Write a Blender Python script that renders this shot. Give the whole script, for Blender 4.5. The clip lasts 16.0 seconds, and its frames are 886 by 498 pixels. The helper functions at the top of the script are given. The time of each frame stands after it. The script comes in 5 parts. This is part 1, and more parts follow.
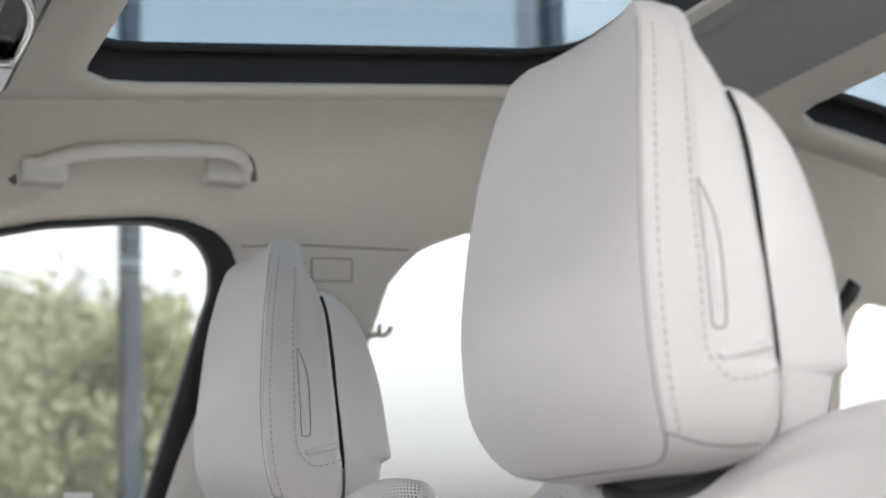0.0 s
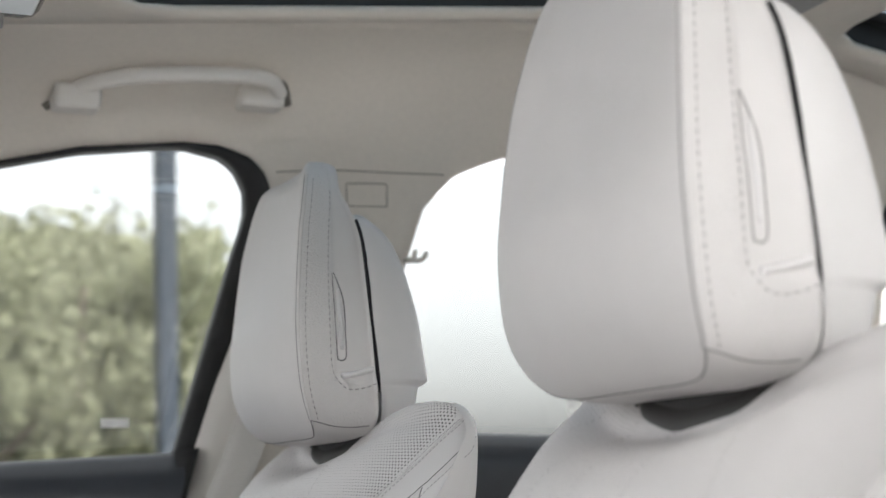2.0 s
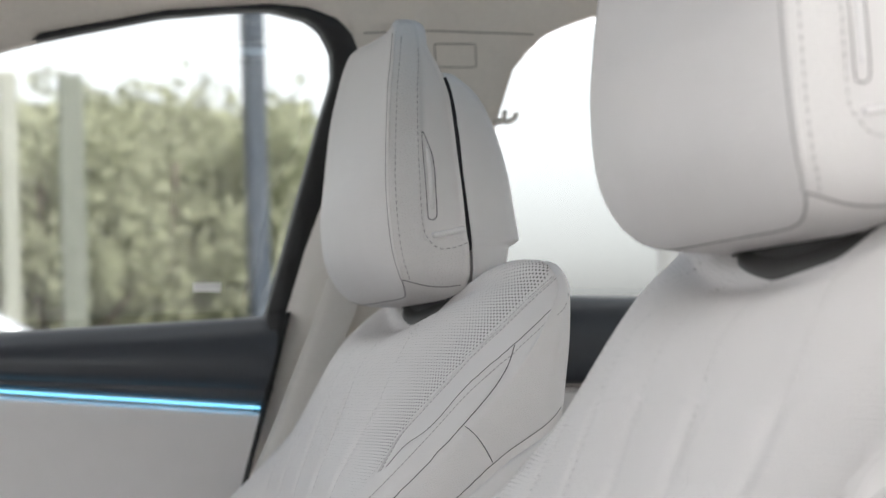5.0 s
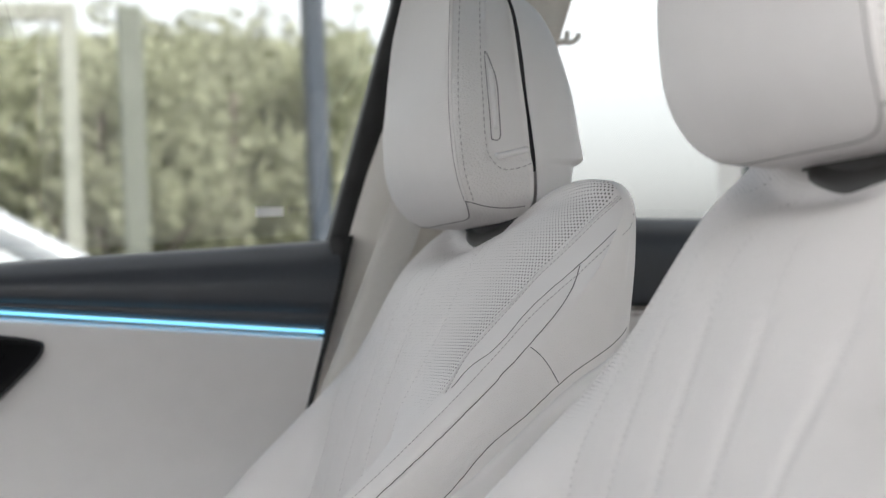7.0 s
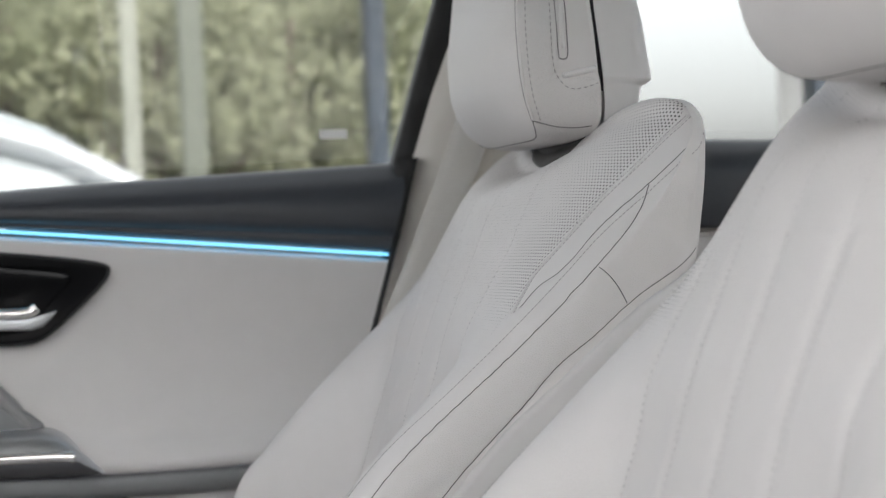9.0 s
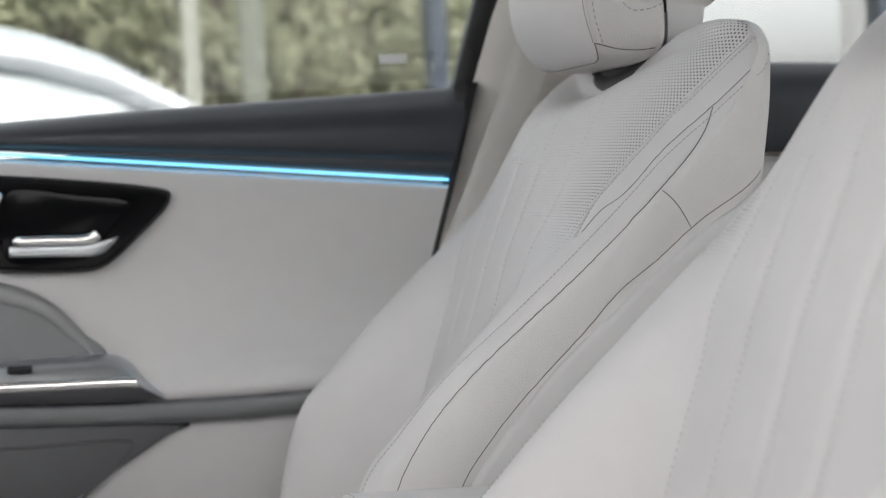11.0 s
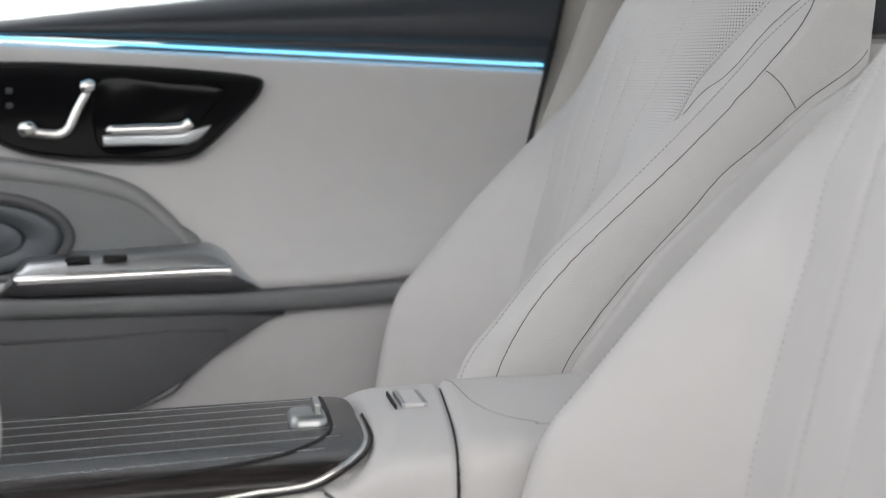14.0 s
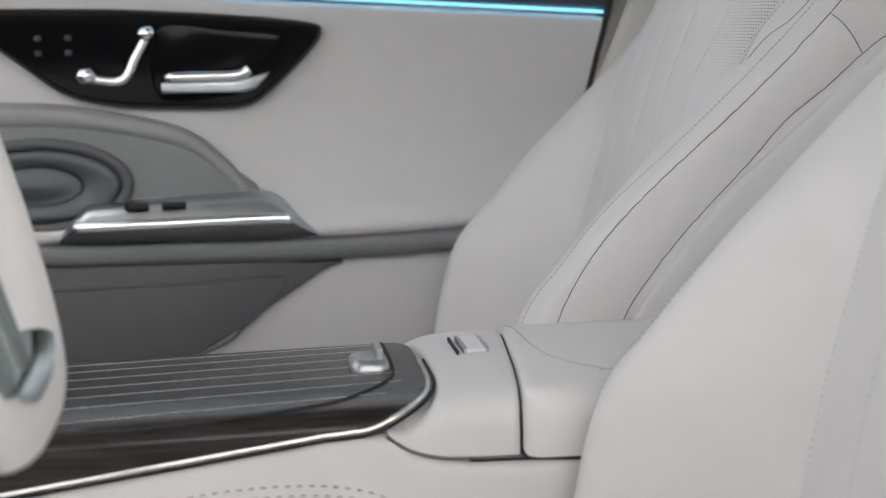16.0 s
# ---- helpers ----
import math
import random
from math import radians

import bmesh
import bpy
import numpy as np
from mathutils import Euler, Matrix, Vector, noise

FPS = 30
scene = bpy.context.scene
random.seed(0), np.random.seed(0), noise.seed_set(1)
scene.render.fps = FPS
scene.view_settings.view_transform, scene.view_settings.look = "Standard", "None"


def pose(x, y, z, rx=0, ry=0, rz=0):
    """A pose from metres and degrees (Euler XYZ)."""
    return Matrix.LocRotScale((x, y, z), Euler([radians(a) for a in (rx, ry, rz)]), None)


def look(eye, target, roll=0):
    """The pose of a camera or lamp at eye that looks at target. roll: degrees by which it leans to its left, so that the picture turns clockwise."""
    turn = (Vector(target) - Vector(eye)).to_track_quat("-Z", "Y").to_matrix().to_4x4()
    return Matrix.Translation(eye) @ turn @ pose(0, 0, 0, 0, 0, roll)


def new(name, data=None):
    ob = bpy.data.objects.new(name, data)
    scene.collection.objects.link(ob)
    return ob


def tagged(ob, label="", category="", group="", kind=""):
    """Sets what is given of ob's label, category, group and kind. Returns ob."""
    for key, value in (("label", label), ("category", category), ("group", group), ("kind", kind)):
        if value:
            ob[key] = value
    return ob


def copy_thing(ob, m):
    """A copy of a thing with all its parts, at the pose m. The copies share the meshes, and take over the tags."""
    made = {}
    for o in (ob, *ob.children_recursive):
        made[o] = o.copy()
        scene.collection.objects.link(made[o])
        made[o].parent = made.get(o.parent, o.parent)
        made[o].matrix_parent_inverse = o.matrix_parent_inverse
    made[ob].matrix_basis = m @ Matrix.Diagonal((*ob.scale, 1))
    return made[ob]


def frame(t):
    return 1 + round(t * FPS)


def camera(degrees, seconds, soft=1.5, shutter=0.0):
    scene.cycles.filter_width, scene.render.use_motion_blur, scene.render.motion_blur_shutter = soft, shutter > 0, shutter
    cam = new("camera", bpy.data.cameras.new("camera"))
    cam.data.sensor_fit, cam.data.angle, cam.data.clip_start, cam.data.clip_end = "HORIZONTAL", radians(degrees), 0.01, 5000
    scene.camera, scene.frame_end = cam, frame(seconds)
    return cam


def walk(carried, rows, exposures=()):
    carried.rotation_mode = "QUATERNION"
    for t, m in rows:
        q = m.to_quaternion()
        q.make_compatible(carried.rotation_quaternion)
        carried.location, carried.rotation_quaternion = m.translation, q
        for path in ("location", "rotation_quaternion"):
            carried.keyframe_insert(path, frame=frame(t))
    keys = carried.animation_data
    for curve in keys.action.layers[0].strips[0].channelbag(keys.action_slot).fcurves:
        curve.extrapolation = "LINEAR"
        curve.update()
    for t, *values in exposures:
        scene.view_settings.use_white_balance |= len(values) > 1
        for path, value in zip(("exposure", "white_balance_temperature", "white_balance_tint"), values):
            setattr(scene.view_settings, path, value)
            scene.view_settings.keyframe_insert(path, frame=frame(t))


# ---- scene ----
from mathutils.bvhtree import BVHTree
from mathutils.geometry import delaunay_2d_cdt

cam = camera(26.7, 16.0, soft=1.15)
PATH = [
    (0, (-0.423, -1.299, 0.926), (0.243, 0.553, 1.282), 0.5),
    (0.5, (-0.422, -1.296, 0.924), (0.2379, 0.5606, 1.2669), 0.6),
    (1, (-0.42, -1.291, 0.923), (0.2331, 0.5712, 1.248), 0.5),
    (1.5, (-0.418, -1.288, 0.922), (0.2259, 0.5806, 1.2279), 0.5),
    (2, (-0.419, -1.286, 0.92), (0.216, 0.5891, 1.204), 0.4),
    (2.5, (-0.417, -1.284, 0.919), (0.2041, 0.5993, 1.179), 0.3),
    (3, (-0.417, -1.282, 0.916), (0.1909, 0.6087, 1.152), 0.3),
    (3.5, (-0.416, -1.279, 0.915), (0.178, 0.619, 1.127), 0.2),
    (4, (-0.4156, -1.275, 0.914), (0.1641, 0.63, 1.101), 0.1),
    (6.5, (-0.4135, -1.262, 0.903), (0.0895, 0.6713, 0.999), -0.0),
    (7, (-0.4161, -1.259, 0.903), (0.0725, 0.679, 0.976), -0.2),
    (7.5, (-0.4167, -1.256, 0.901), (0.0556, 0.6867, 0.955), -0.2),
    (8, (-0.4203, -1.254, 0.899), (0.0388, 0.6923, 0.934), -0.2),
    (8.5, (-0.4209, -1.252, 0.898), (0.0229, 0.6981, 0.914), -0.3),
    (9, (-0.4235, -1.25, 0.897), (0.007, 0.7031, 0.893), -0.3),
    (11.5, (-0.4234, -1.236, 0.892), (-0.0719, 0.7303, 0.7921), -0.6),
    (12, (-0.4246, -1.232, 0.891), (-0.0887, 0.7359, 0.7701), -0.7),
    (12.5, (-0.4257, -1.231, 0.89), (-0.1048, 0.7381, 0.7501), -0.7),
    (13, (-0.4259, -1.226, 0.888), (-0.1217, 0.7443, 0.7291), -0.8),
    (13.5, (-0.4271, -1.224, 0.887), (-0.1368, 0.7469, 0.7102), -0.8),
    (14, (-0.4283, -1.219, 0.884), (-0.1547, 0.753, 0.6932), -0.9),
    (14.5, (-0.4305, -1.219, 0.884), (-0.1705, 0.7532, 0.6771), -0.9),
    (15, (-0.4316, -1.216, 0.881), (-0.1876, 0.7571, 0.6632), -0.9),
    (15.5, (-0.4318, -1.214, 0.88), (-0.2035, 0.7596, 0.6502), -0.9),
    (16, (-0.434, -1.212, 0.878), (-0.2174, 0.7617, 0.6382), -1.0),
]
EXPOSURES = ()
# the car stands on a slight slope: its own frame leans by this against the level yard
LEVEL = pose(0, 0, 0, 0, 2.3, 0)
walk(cam, [(t, LEVEL @ look(eye, target, roll)) for t, eye, target, roll in PATH], EXPOSURES)
cam.data.dof.use_dof = True
cam.data.dof.focus_distance = 1.38
cam.data.dof.aperture_fstop = 8.4

# ---------------------------------------------------------------- daylight
SUN_EL, SUN_AZ = 48, 160
world = bpy.data.worlds.new("world")
scene.world = world
world.use_nodes = True
wn, wl = world.node_tree.nodes, world.node_tree.links
sky = wn.new("ShaderNodeTexSky")
sky.sky_type, sky.sun_disc = "NISHITA", False
sky.sun_elevation, sky.sun_rotation = radians(SUN_EL), radians(SUN_AZ)
sky.air_density, sky.dust_density = 1.0, 4.0
pale = wn.new("ShaderNodeHueSaturation")
pale.inputs["Saturation"].default_value = 0.14
wl.new(sky.outputs[0], pale.inputs["Color"])
wl.new(pale.outputs[0], wn["Background"].inputs[0])
wn["Background"].inputs[1].default_value = 0.15
sun = new("sun", bpy.data.lights.new("sun", "SUN"))
sun.data.energy, sun.data.angle, sun.data.color = 2.0, radians(14), (1.0, 0.97, 0.93)
sun.matrix_world = look((1.5, -4.0, 5.0), (0, 0, 0.8))
scene.view_settings.exposure = 2.11


# ---------------------------------------------------------------- materials
def material(name, color, rough=0.5, metal=0.0, spread=0.06, grain=40.0, bump=0.1, bump_scale=600.0,
             kind="noise", stain=3.0, coat=0.0, depth=0.001):
    """A surface with two scales of colour change and a fine relief."""
    m = bpy.data.materials.new(name)
    m.use_nodes = True
    n, l = m.node_tree.nodes, m.node_tree.links
    b = n["Principled BSDF"]
    tc = n.new("ShaderNodeTexCoord")
    big, fine = n.new("ShaderNodeTexNoise"), n.new("ShaderNodeTexNoise")
    big.inputs["Scale"].default_value, fine.inputs["Scale"].default_value = stain, grain
    fine.inputs["Detail"].default_value = 6
    for t in (big, fine):
        l.new(tc.outputs["Object"], t.inputs["Vector"])
    mix = n.new("ShaderNodeMath")
    mix.operation = "MULTIPLY_ADD"
    mix.inputs[1].default_value = 0.5
    l.new(big.outputs[0], mix.inputs[0])
    half = n.new("ShaderNodeMath")
    half.operation, half.inputs[1].default_value = "MULTIPLY", 0.5
    l.new(fine.outputs[0], half.inputs[0])
    l.new(half.outputs[0], mix.inputs[2])
    ramp = n.new("ShaderNodeValToRGB")
    ramp.color_ramp.elements[0].position, ramp.color_ramp.elements[1].position = 0.3, 0.7
    ramp.color_ramp.elements[0].color = (*[c * (1 - spread) for c in color], 1)
    ramp.color_ramp.elements[1].color = (*[min(1, c * (1 + spread)) for c in color], 1)
    l.new(mix.outputs[0], ramp.inputs[0])
    l.new(ramp.outputs[0], b.inputs["Base Color"])
    rr = n.new("ShaderNodeMapRange")
    rr.inputs["To Min"].default_value, rr.inputs["To Max"].default_value = rough * 0.88, min(1, rough * 1.12)
    l.new(fine.outputs[0], rr.inputs["Value"])
    l.new(rr.outputs[0], b.inputs["Roughness"])
    b.inputs["Metallic"].default_value = metal
    b.inputs["Coat Weight"].default_value = coat
    if bump:
        relief = n.new("ShaderNodeTexVoronoi" if kind == "cells" else "ShaderNodeTexNoise")
        relief.inputs["Scale"].default_value = bump_scale
        l.new(tc.outputs["Object"], relief.inputs["Vector"])
        if kind == "cells":
            relief.feature = "SMOOTH_F1"
        bp = n.new("ShaderNodeBump")
        bp.inputs["Strength"].default_value, bp.inputs["Distance"].default_value = bump, depth
        if kind == "cells":
            bp.invert = True
        l.new(relief.outputs[0], bp.inputs["Height"])
        l.new(bp.outputs[0], b.inputs["Normal"])
    return m


IVORY = (0.598, 0.578, 0.569)
leather = material("ivory_leather", IVORY, 0.48, spread=0.03, bump=0)


def hide_grain(m, size, strength, depth, low=None):
    """Creased leather: uneven cells of about the given size, drawn out sideways and broken by wrinkles."""
    n, l = m.node_tree.nodes, m.node_tree.links
    tc, warp, add = n.new("ShaderNodeTexCoord"), n.new("ShaderNodeTexNoise"), n.new("ShaderNodeVectorMath")
    warp.inputs["Scale"].default_value, warp.inputs["Detail"].default_value = 0.35 / size, 3
    l.new(tc.outputs["Object"], warp.inputs["Vector"])
    add.operation = "MULTIPLY_ADD"
    add.inputs[1].default_value = (size * 1.6,) * 3
    l.new(warp.outputs["Color"], add.inputs[0])
    l.new(tc.outputs["Object"], add.inputs[2])
    mp, cells, ramp = n.new("ShaderNodeMapping"), n.new("ShaderNodeTexVoronoi"), n.new("ShaderNodeMapRange")
    mp.inputs["Scale"].default_value = (0.8, 0.8, 1.35)
    l.new(add.outputs[0], mp.inputs[0])
    cells.feature = "DISTANCE_TO_EDGE"
    cells.inputs["Scale"].default_value = 1 / size
    l.new(mp.outputs[0], cells.inputs["Vector"])
    ramp.interpolation_type = "SMOOTHSTEP"
    ramp.inputs["From Max"].default_value = 0.28
    l.new(cells.outputs[0], ramp.inputs["Value"])
    patch, soft, mul = n.new("ShaderNodeTexNoise"), n.new("ShaderNodeMapRange"), n.new("ShaderNodeMath")
    patch.inputs["Scale"].default_value = 0.12 / size
    l.new(tc.outputs["Object"], patch.inputs["Vector"])
    soft.inputs["From Min"].default_value, soft.inputs["From Max"].default_value = 0.35, 0.65
    soft.inputs["To Min"].default_value = 0.6
    l.new(patch.outputs[0], soft.inputs["Value"])
    mul.operation = "MULTIPLY"
    l.new(ramp.outputs[0], mul.inputs[0])
    l.new(soft.outputs[0], mul.inputs[1])
    bp = n.new("ShaderNodeBump")
    bp.inputs["Strength"].default_value, bp.inputs["Distance"].default_value = strength, depth
    l.new(mul.outputs[0], bp.inputs["Height"])
    l.new(bp.outputs[0], n["Principled BSDF"].inputs["Normal"])


hide_grain(leather, 0.0026, 0.5, 0.0006)
leather_smooth = material("ivory_leather_smooth", IVORY, 0.5, spread=0.025, bump=0)
hide_grain(leather_smooth, 0.0017, 0.35, 0.0004)
leather_insert = material("ivory_smooth_insert", IVORY, 0.46, spread=0.02, bump=0.06, bump_scale=1400, depth=0.0003)
leather_plain = material("ivory_soft_vinyl", (0.565, 0.55, 0.545), 0.52, spread=0.03, bump=0.15, bump_scale=900, kind="cells", depth=0.0004)
shell_plastic = material("ivory_hard_plastic", (0.62, 0.605, 0.60), 0.42, spread=0.02, bump=0.05, bump_scale=1500)
thread = material("grey_thread", (0.27, 0.26, 0.26), 0.8, spread=0.15, bump=0)
pale_thread = material("pale_thread", (0.34, 0.33, 0.32), 0.8, spread=0.15, bump=0)
# shade down in seams and fine gaps, put in as dark grey lines
seam_dark = material("seam_shadow_gap", (0.13, 0.125, 0.13), 0.9, spread=0.1, bump=0)
gap_black = material("gap_black", (0.012, 0.012, 0.013), 0.8, spread=0.1, bump=0)
headlining = material("beige_headlining_fabric", (0.68, 0.635, 0.575), 0.9, spread=0.05, grain=160, bump=0.3, bump_scale=1800)
pillar_trim = material("cream_pillar_trim", (0.69, 0.66, 0.62), 0.6, spread=0.03, bump=0.1, bump_scale=1200)
# dark beige with shade put in: behind the handle, groove, badge outline
recess_beige = material("shaded_beige_recess", (0.17, 0.155, 0.135), 0.85, spread=0.05, bump=0.1)
soft_black = material("black_soft_trim", (0.034, 0.038, 0.046), 0.36, spread=0.12, bump=0.12, bump_scale=900)
rubber = material("black_rubber_seal", (0.012, 0.012, 0.013), 0.6, spread=0.1, bump=0.05)
piano = material("piano_black", (0.004, 0.004, 0.005), 0.12, spread=0.1, bump=0)
piano.node_tree.nodes["Principled BSDF"].inputs["Specular IOR Level"].default_value = 0.10
chrome = material("satin_chrome", (0.82, 0.81, 0.79), 0.18, 1.0, spread=0.02, bump=0.02, bump_scale=300)
brushed = material("brushed_aluminium", (0.50, 0.52, 0.54), 0.3, 1.0, spread=0.05, bump=0.05, bump_scale=800)
grey_trim = material("grey_soft_trim", (0.19, 0.195, 0.20), 0.55, spread=0.06, bump=0.1, bump_scale=900)
grey_rim = material("mid_grey_soft_trim", (0.25, 0.25, 0.25), 0.6, spread=0.05, bump=0.1, bump_scale=900)
grey_dark = material("dark_grey_door_trim", (0.085, 0.085, 0.09), 0.55, spread=0.08, bump=0.1, bump_scale=900)
grey_visor = material("grey_visor_fabric", (0.33, 0.33, 0.325), 0.8, spread=0.05, bump=0.2, bump_scale=1500)
grille_dark = material("dark_loudspeaker_mesh", (0.10, 0.11, 0.12), 0.45, 0.6, spread=0.1, grain=200, bump=0.4, bump_scale=1500)
# near black: carries the shade under the head restraint as well
collar_grey = material("shaded_collar_plastic", (0.030, 0.028, 0.027), 0.55, spread=0.08, bump=0.04)
post_metal = material("steel_post", (0.45, 0.43, 0.41), 0.25, 1.0, spread=0.05, bump=0)
belt_web = material("ivory_belt_webbing", (0.56, 0.54, 0.51), 0.75, spread=0.05, grain=300, bump=0.4, bump_scale=2500)
carpet = material("dark_carpet", (0.05, 0.05, 0.052), 0.95, spread=0.2, grain=300, bump=0.6, bump_scale=900)
# unseen ground, made pale so that it throws light up to the ceiling
bounce_paving = material("pale_concrete_paving", (0.42, 0.415, 0.405), 0.9, spread=0.2, grain=60, bump=0.5, bump_scale=120, depth=0.01)
white_frame = material("cream_painted_steel", (0.26, 0.265, 0.22), 0.5, spread=0.04, bump=0.05, bump_scale=60)
slate_frame = material("slate_painted_steel", (0.03, 0.04, 0.055), 0.45, spread=0.06, bump=0.05, bump_scale=60)
wall_render = material("pale_rendered_wall", (0.66, 0.65, 0.645), 0.8, spread=0.04, grain=8, bump=0.1, bump_scale=60, stain=0.4)
car_paint = material("silver_car_paint", (0.46, 0.48, 0.50), 0.25, 0.35, spread=0.03, bump=0, coat=0.8)
# even dim grey for the post-like reflection and the unseen wall
dim_grey = material("dim_grey_green", (0.13, 0.14, 0.11), 0.6, spread=0.06, bump=0.05, bump_scale=60)
bark = material("bark", (0.10, 0.08, 0.06), 0.9, spread=0.3, grain=30, bump=0.6, bump_scale=40, depth=0.02)
leaf = material("pale_green_leaf", (0.30, 0.31, 0.205), 0.75, spread=0.2, grain=9, bump=0, stain=0.9)
leaf_dark = material("deep_green_leaf", (0.25, 0.265, 0.165), 0.75, spread=0.2, grain=9, bump=0, stain=0.9)
for m in (leaf, leaf_dark):
    n, l = m.node_tree.nodes, m.node_tree.links
    b = n["Principled BSDF"]
    thin, half = n.new("ShaderNodeBsdfTranslucent"), n.new("ShaderNodeMixShader")
    l.new(b.inputs["Base Color"].links[0].from_socket, thin.inputs["Color"])
    half.inputs[0].default_value = 0.4
    l.new(b.outputs[0], half.inputs[1])
    l.new(thin.outputs[0], half.inputs[2])
    l.new(half.outputs[0], n["Material Output"].inputs[0])
spoke_metal = material("grey_green_spoke_metal", (0.22, 0.25, 0.25), 0.22, 0.8, spread=0.05, bump=0)
pull_metal = material("satin_grey_metal", (0.42, 0.43, 0.43), 0.42, 0.95, spread=0.05, bump=0.03, bump_scale=800)
paper = material("white_paper_label", (0.78, 0.78, 0.77), 0.7, spread=0.03, bump=0)
ink = material("grey_ink", (0.08, 0.08, 0.08), 0.7, spread=0.1, bump=0)


def wood_material():
    m = material("dark_open_pore_veneer", (0.04, 0.033, 0.031), 0.24, spread=0.25, grain=60, bump=0)
    n, l = m.node_tree.nodes, m.node_tree.links
    tc, mp, w = n.new("ShaderNodeTexCoord"), n.new("ShaderNodeMapping"), n.new("ShaderNodeTexNoise")
    mp.inputs["Scale"].default_value = (6, 90, 90)
    w.inputs["Scale"].default_value, w.inputs["Detail"].default_value = 3.0, 8
    l.new(tc.outputs["Object"], mp.inputs[0])
    l.new(mp.outputs[0], w.inputs["Vector"])
    r = n.new("ShaderNodeValToRGB")
    r.color_ramp.elements[0].color, r.color_ramp.elements[1].color = (0.011, 0.009, 0.009, 1), (0.034, 0.028, 0.027, 1)
    r.color_ramp.elements[0].position, r.color_ramp.elements[1].position = 0.35, 0.7
    l.new(w.outputs[0], r.inputs[0])
    l.new(r.outputs[0], n["Principled BSDF"].inputs["Base Color"])
    bp = n.new("ShaderNodeBump")
    bp.inputs["Strength"].default_value, bp.inputs["Distance"].default_value = 0.15, 0.0005
    l.new(w.outputs[0], bp.inputs["Height"])
    l.new(bp.outputs[0], n["Principled BSDF"].inputs["Normal"])
    return m


wood = wood_material()
wood.node_tree.nodes["Principled BSDF"].inputs["Specular IOR Level"].default_value = 0.22


def perforated_material():
    """Ivory leather with staggered rows of small punched holes, laid out by the mesh's own metre coordinates."""
    m = material("perforated_ivory_leather", IVORY, 0.5, spread=0.025, bump=0)
    hide_grain(m, 0.0017, 0.35, 0.0004)
    n, l = m.node_tree.nodes, m.node_tree.links
    b = n["Principled BSDF"]
    uv, place = n.new("ShaderNodeUVMap"), n.new("ShaderNodeUVMap")
    uv.uv_map, place.uv_map = "metres", "across"
    sp, at = n.new("ShaderNodeSeparateXYZ"), n.new("ShaderNodeSeparateXYZ")
    l.new(uv.outputs[0], sp.inputs[0])
    l.new(place.outputs[0], at.inputs[0])

    def op(kind, a, c=None):
        q = n.new("ShaderNodeMath")
        q.operation = kind
        for i, v in enumerate((a, c)):
            if v is None:
                continue
            if isinstance(v, (int, float)):
                q.inputs[i].default_value = v
            else:
                l.new(v, q.inputs[i])
        return q.outputs[0]
    PX, PZ = 0.0034, 0.0030
    row = op("DIVIDE", sp.outputs[1], PZ)
    odd = op("MULTIPLY", op("MODULO", op("FLOOR", row), 2), 0.5)
    col = op("ADD", op("DIVIDE", sp.outputs[0], PX), odd)
    dx = op("MULTIPLY", op("SUBTRACT", op("FRACT", col), 0.5), PX)
    dz = op("MULTIPLY", op("SUBTRACT", op("FRACT", row), 0.5), PZ)
    dist = op("SQRT", op("ADD", op("MULTIPLY", dx, dx), op("MULTIPLY", dz, dz)))
    rim_far = at.outputs[0]
    def span(v, a, c, lo, hi):
        q = n.new("ShaderNodeMapRange")
        for key, val in (("From Min", a), ("From Max", c), ("To Min", lo), ("To Max", hi)):
            q.inputs[key].default_value = val
        l.new(v, q.inputs["Value"])
        return q.outputs[0]
    band = op("MULTIPLY", span(rim_far, 0.004, 0.065, 0.00082, 0.00030), span(at.outputs[1], 0.815, 0.865, 0.0, 1.0))
    middle = op("MULTIPLY", span(rim_far, 0.066, 0.07, 0.0, 0.00030), span(at.outputs[1], 0.84, 0.92, 0.0, 1.0))
    size = op("MAXIMUM", band, middle)
    hole = n.new("ShaderNodeMapRange")
    hole.inputs["From Min"].default_value, hole.inputs["From Max"].default_value = -0.00006, 0.00010
    l.new(op("SUBTRACT", size, dist), hole.inputs["Value"])
    mix = n.new("ShaderNodeMix")
    mix.data_type = "RGBA"
    l.new(hole.outputs[0], mix.inputs[0])
    l.new(b.inputs["Base Color"].links[0].from_socket, mix.inputs[6])
    mix.inputs[7].default_value = (0.02, 0.02, 0.021, 1)
    l.new(mix.outputs[2], b.inputs["Base Color"])
    return m


perforated = perforated_material()


def glass_material(name, tint, gloss=0.05):
    m = bpy.data.materials.new(name)
    m.use_nodes = True
    n, l = m.node_tree.nodes, m.node_tree.links
    n.remove(n["Principled BSDF"])
    tr, gl, mx = n.new("ShaderNodeBsdfTransparent"), n.new("ShaderNodeBsdfGlossy"), n.new("ShaderNodeMixShader")
    tr.inputs[0].default_value = (*tint, 1)
    gl.inputs["Roughness"].default_value = 0.02
    mx.inputs[0].default_value = gloss
    l.new(tr.outputs[0], mx.inputs[1])
    l.new(gl.outputs[0], mx.inputs[2])
    l.new(mx.outputs[0], n["Material Output"].inputs[0])
    return m


clear_glass = glass_material("clear_window_glass", (0.77, 0.78, 0.775), 0.11)
# opaque pale grey: the sky's reflection is put into the base colour
pale_reflecting_glass = material("pale_car_glass", (0.30, 0.33, 0.34), 0.08, 0.0, spread=0.05, bump=0, coat=0.6)
roof_glass = glass_material("blue_tinted_roof_glass", (0.42, 0.485, 0.53), 0.06)


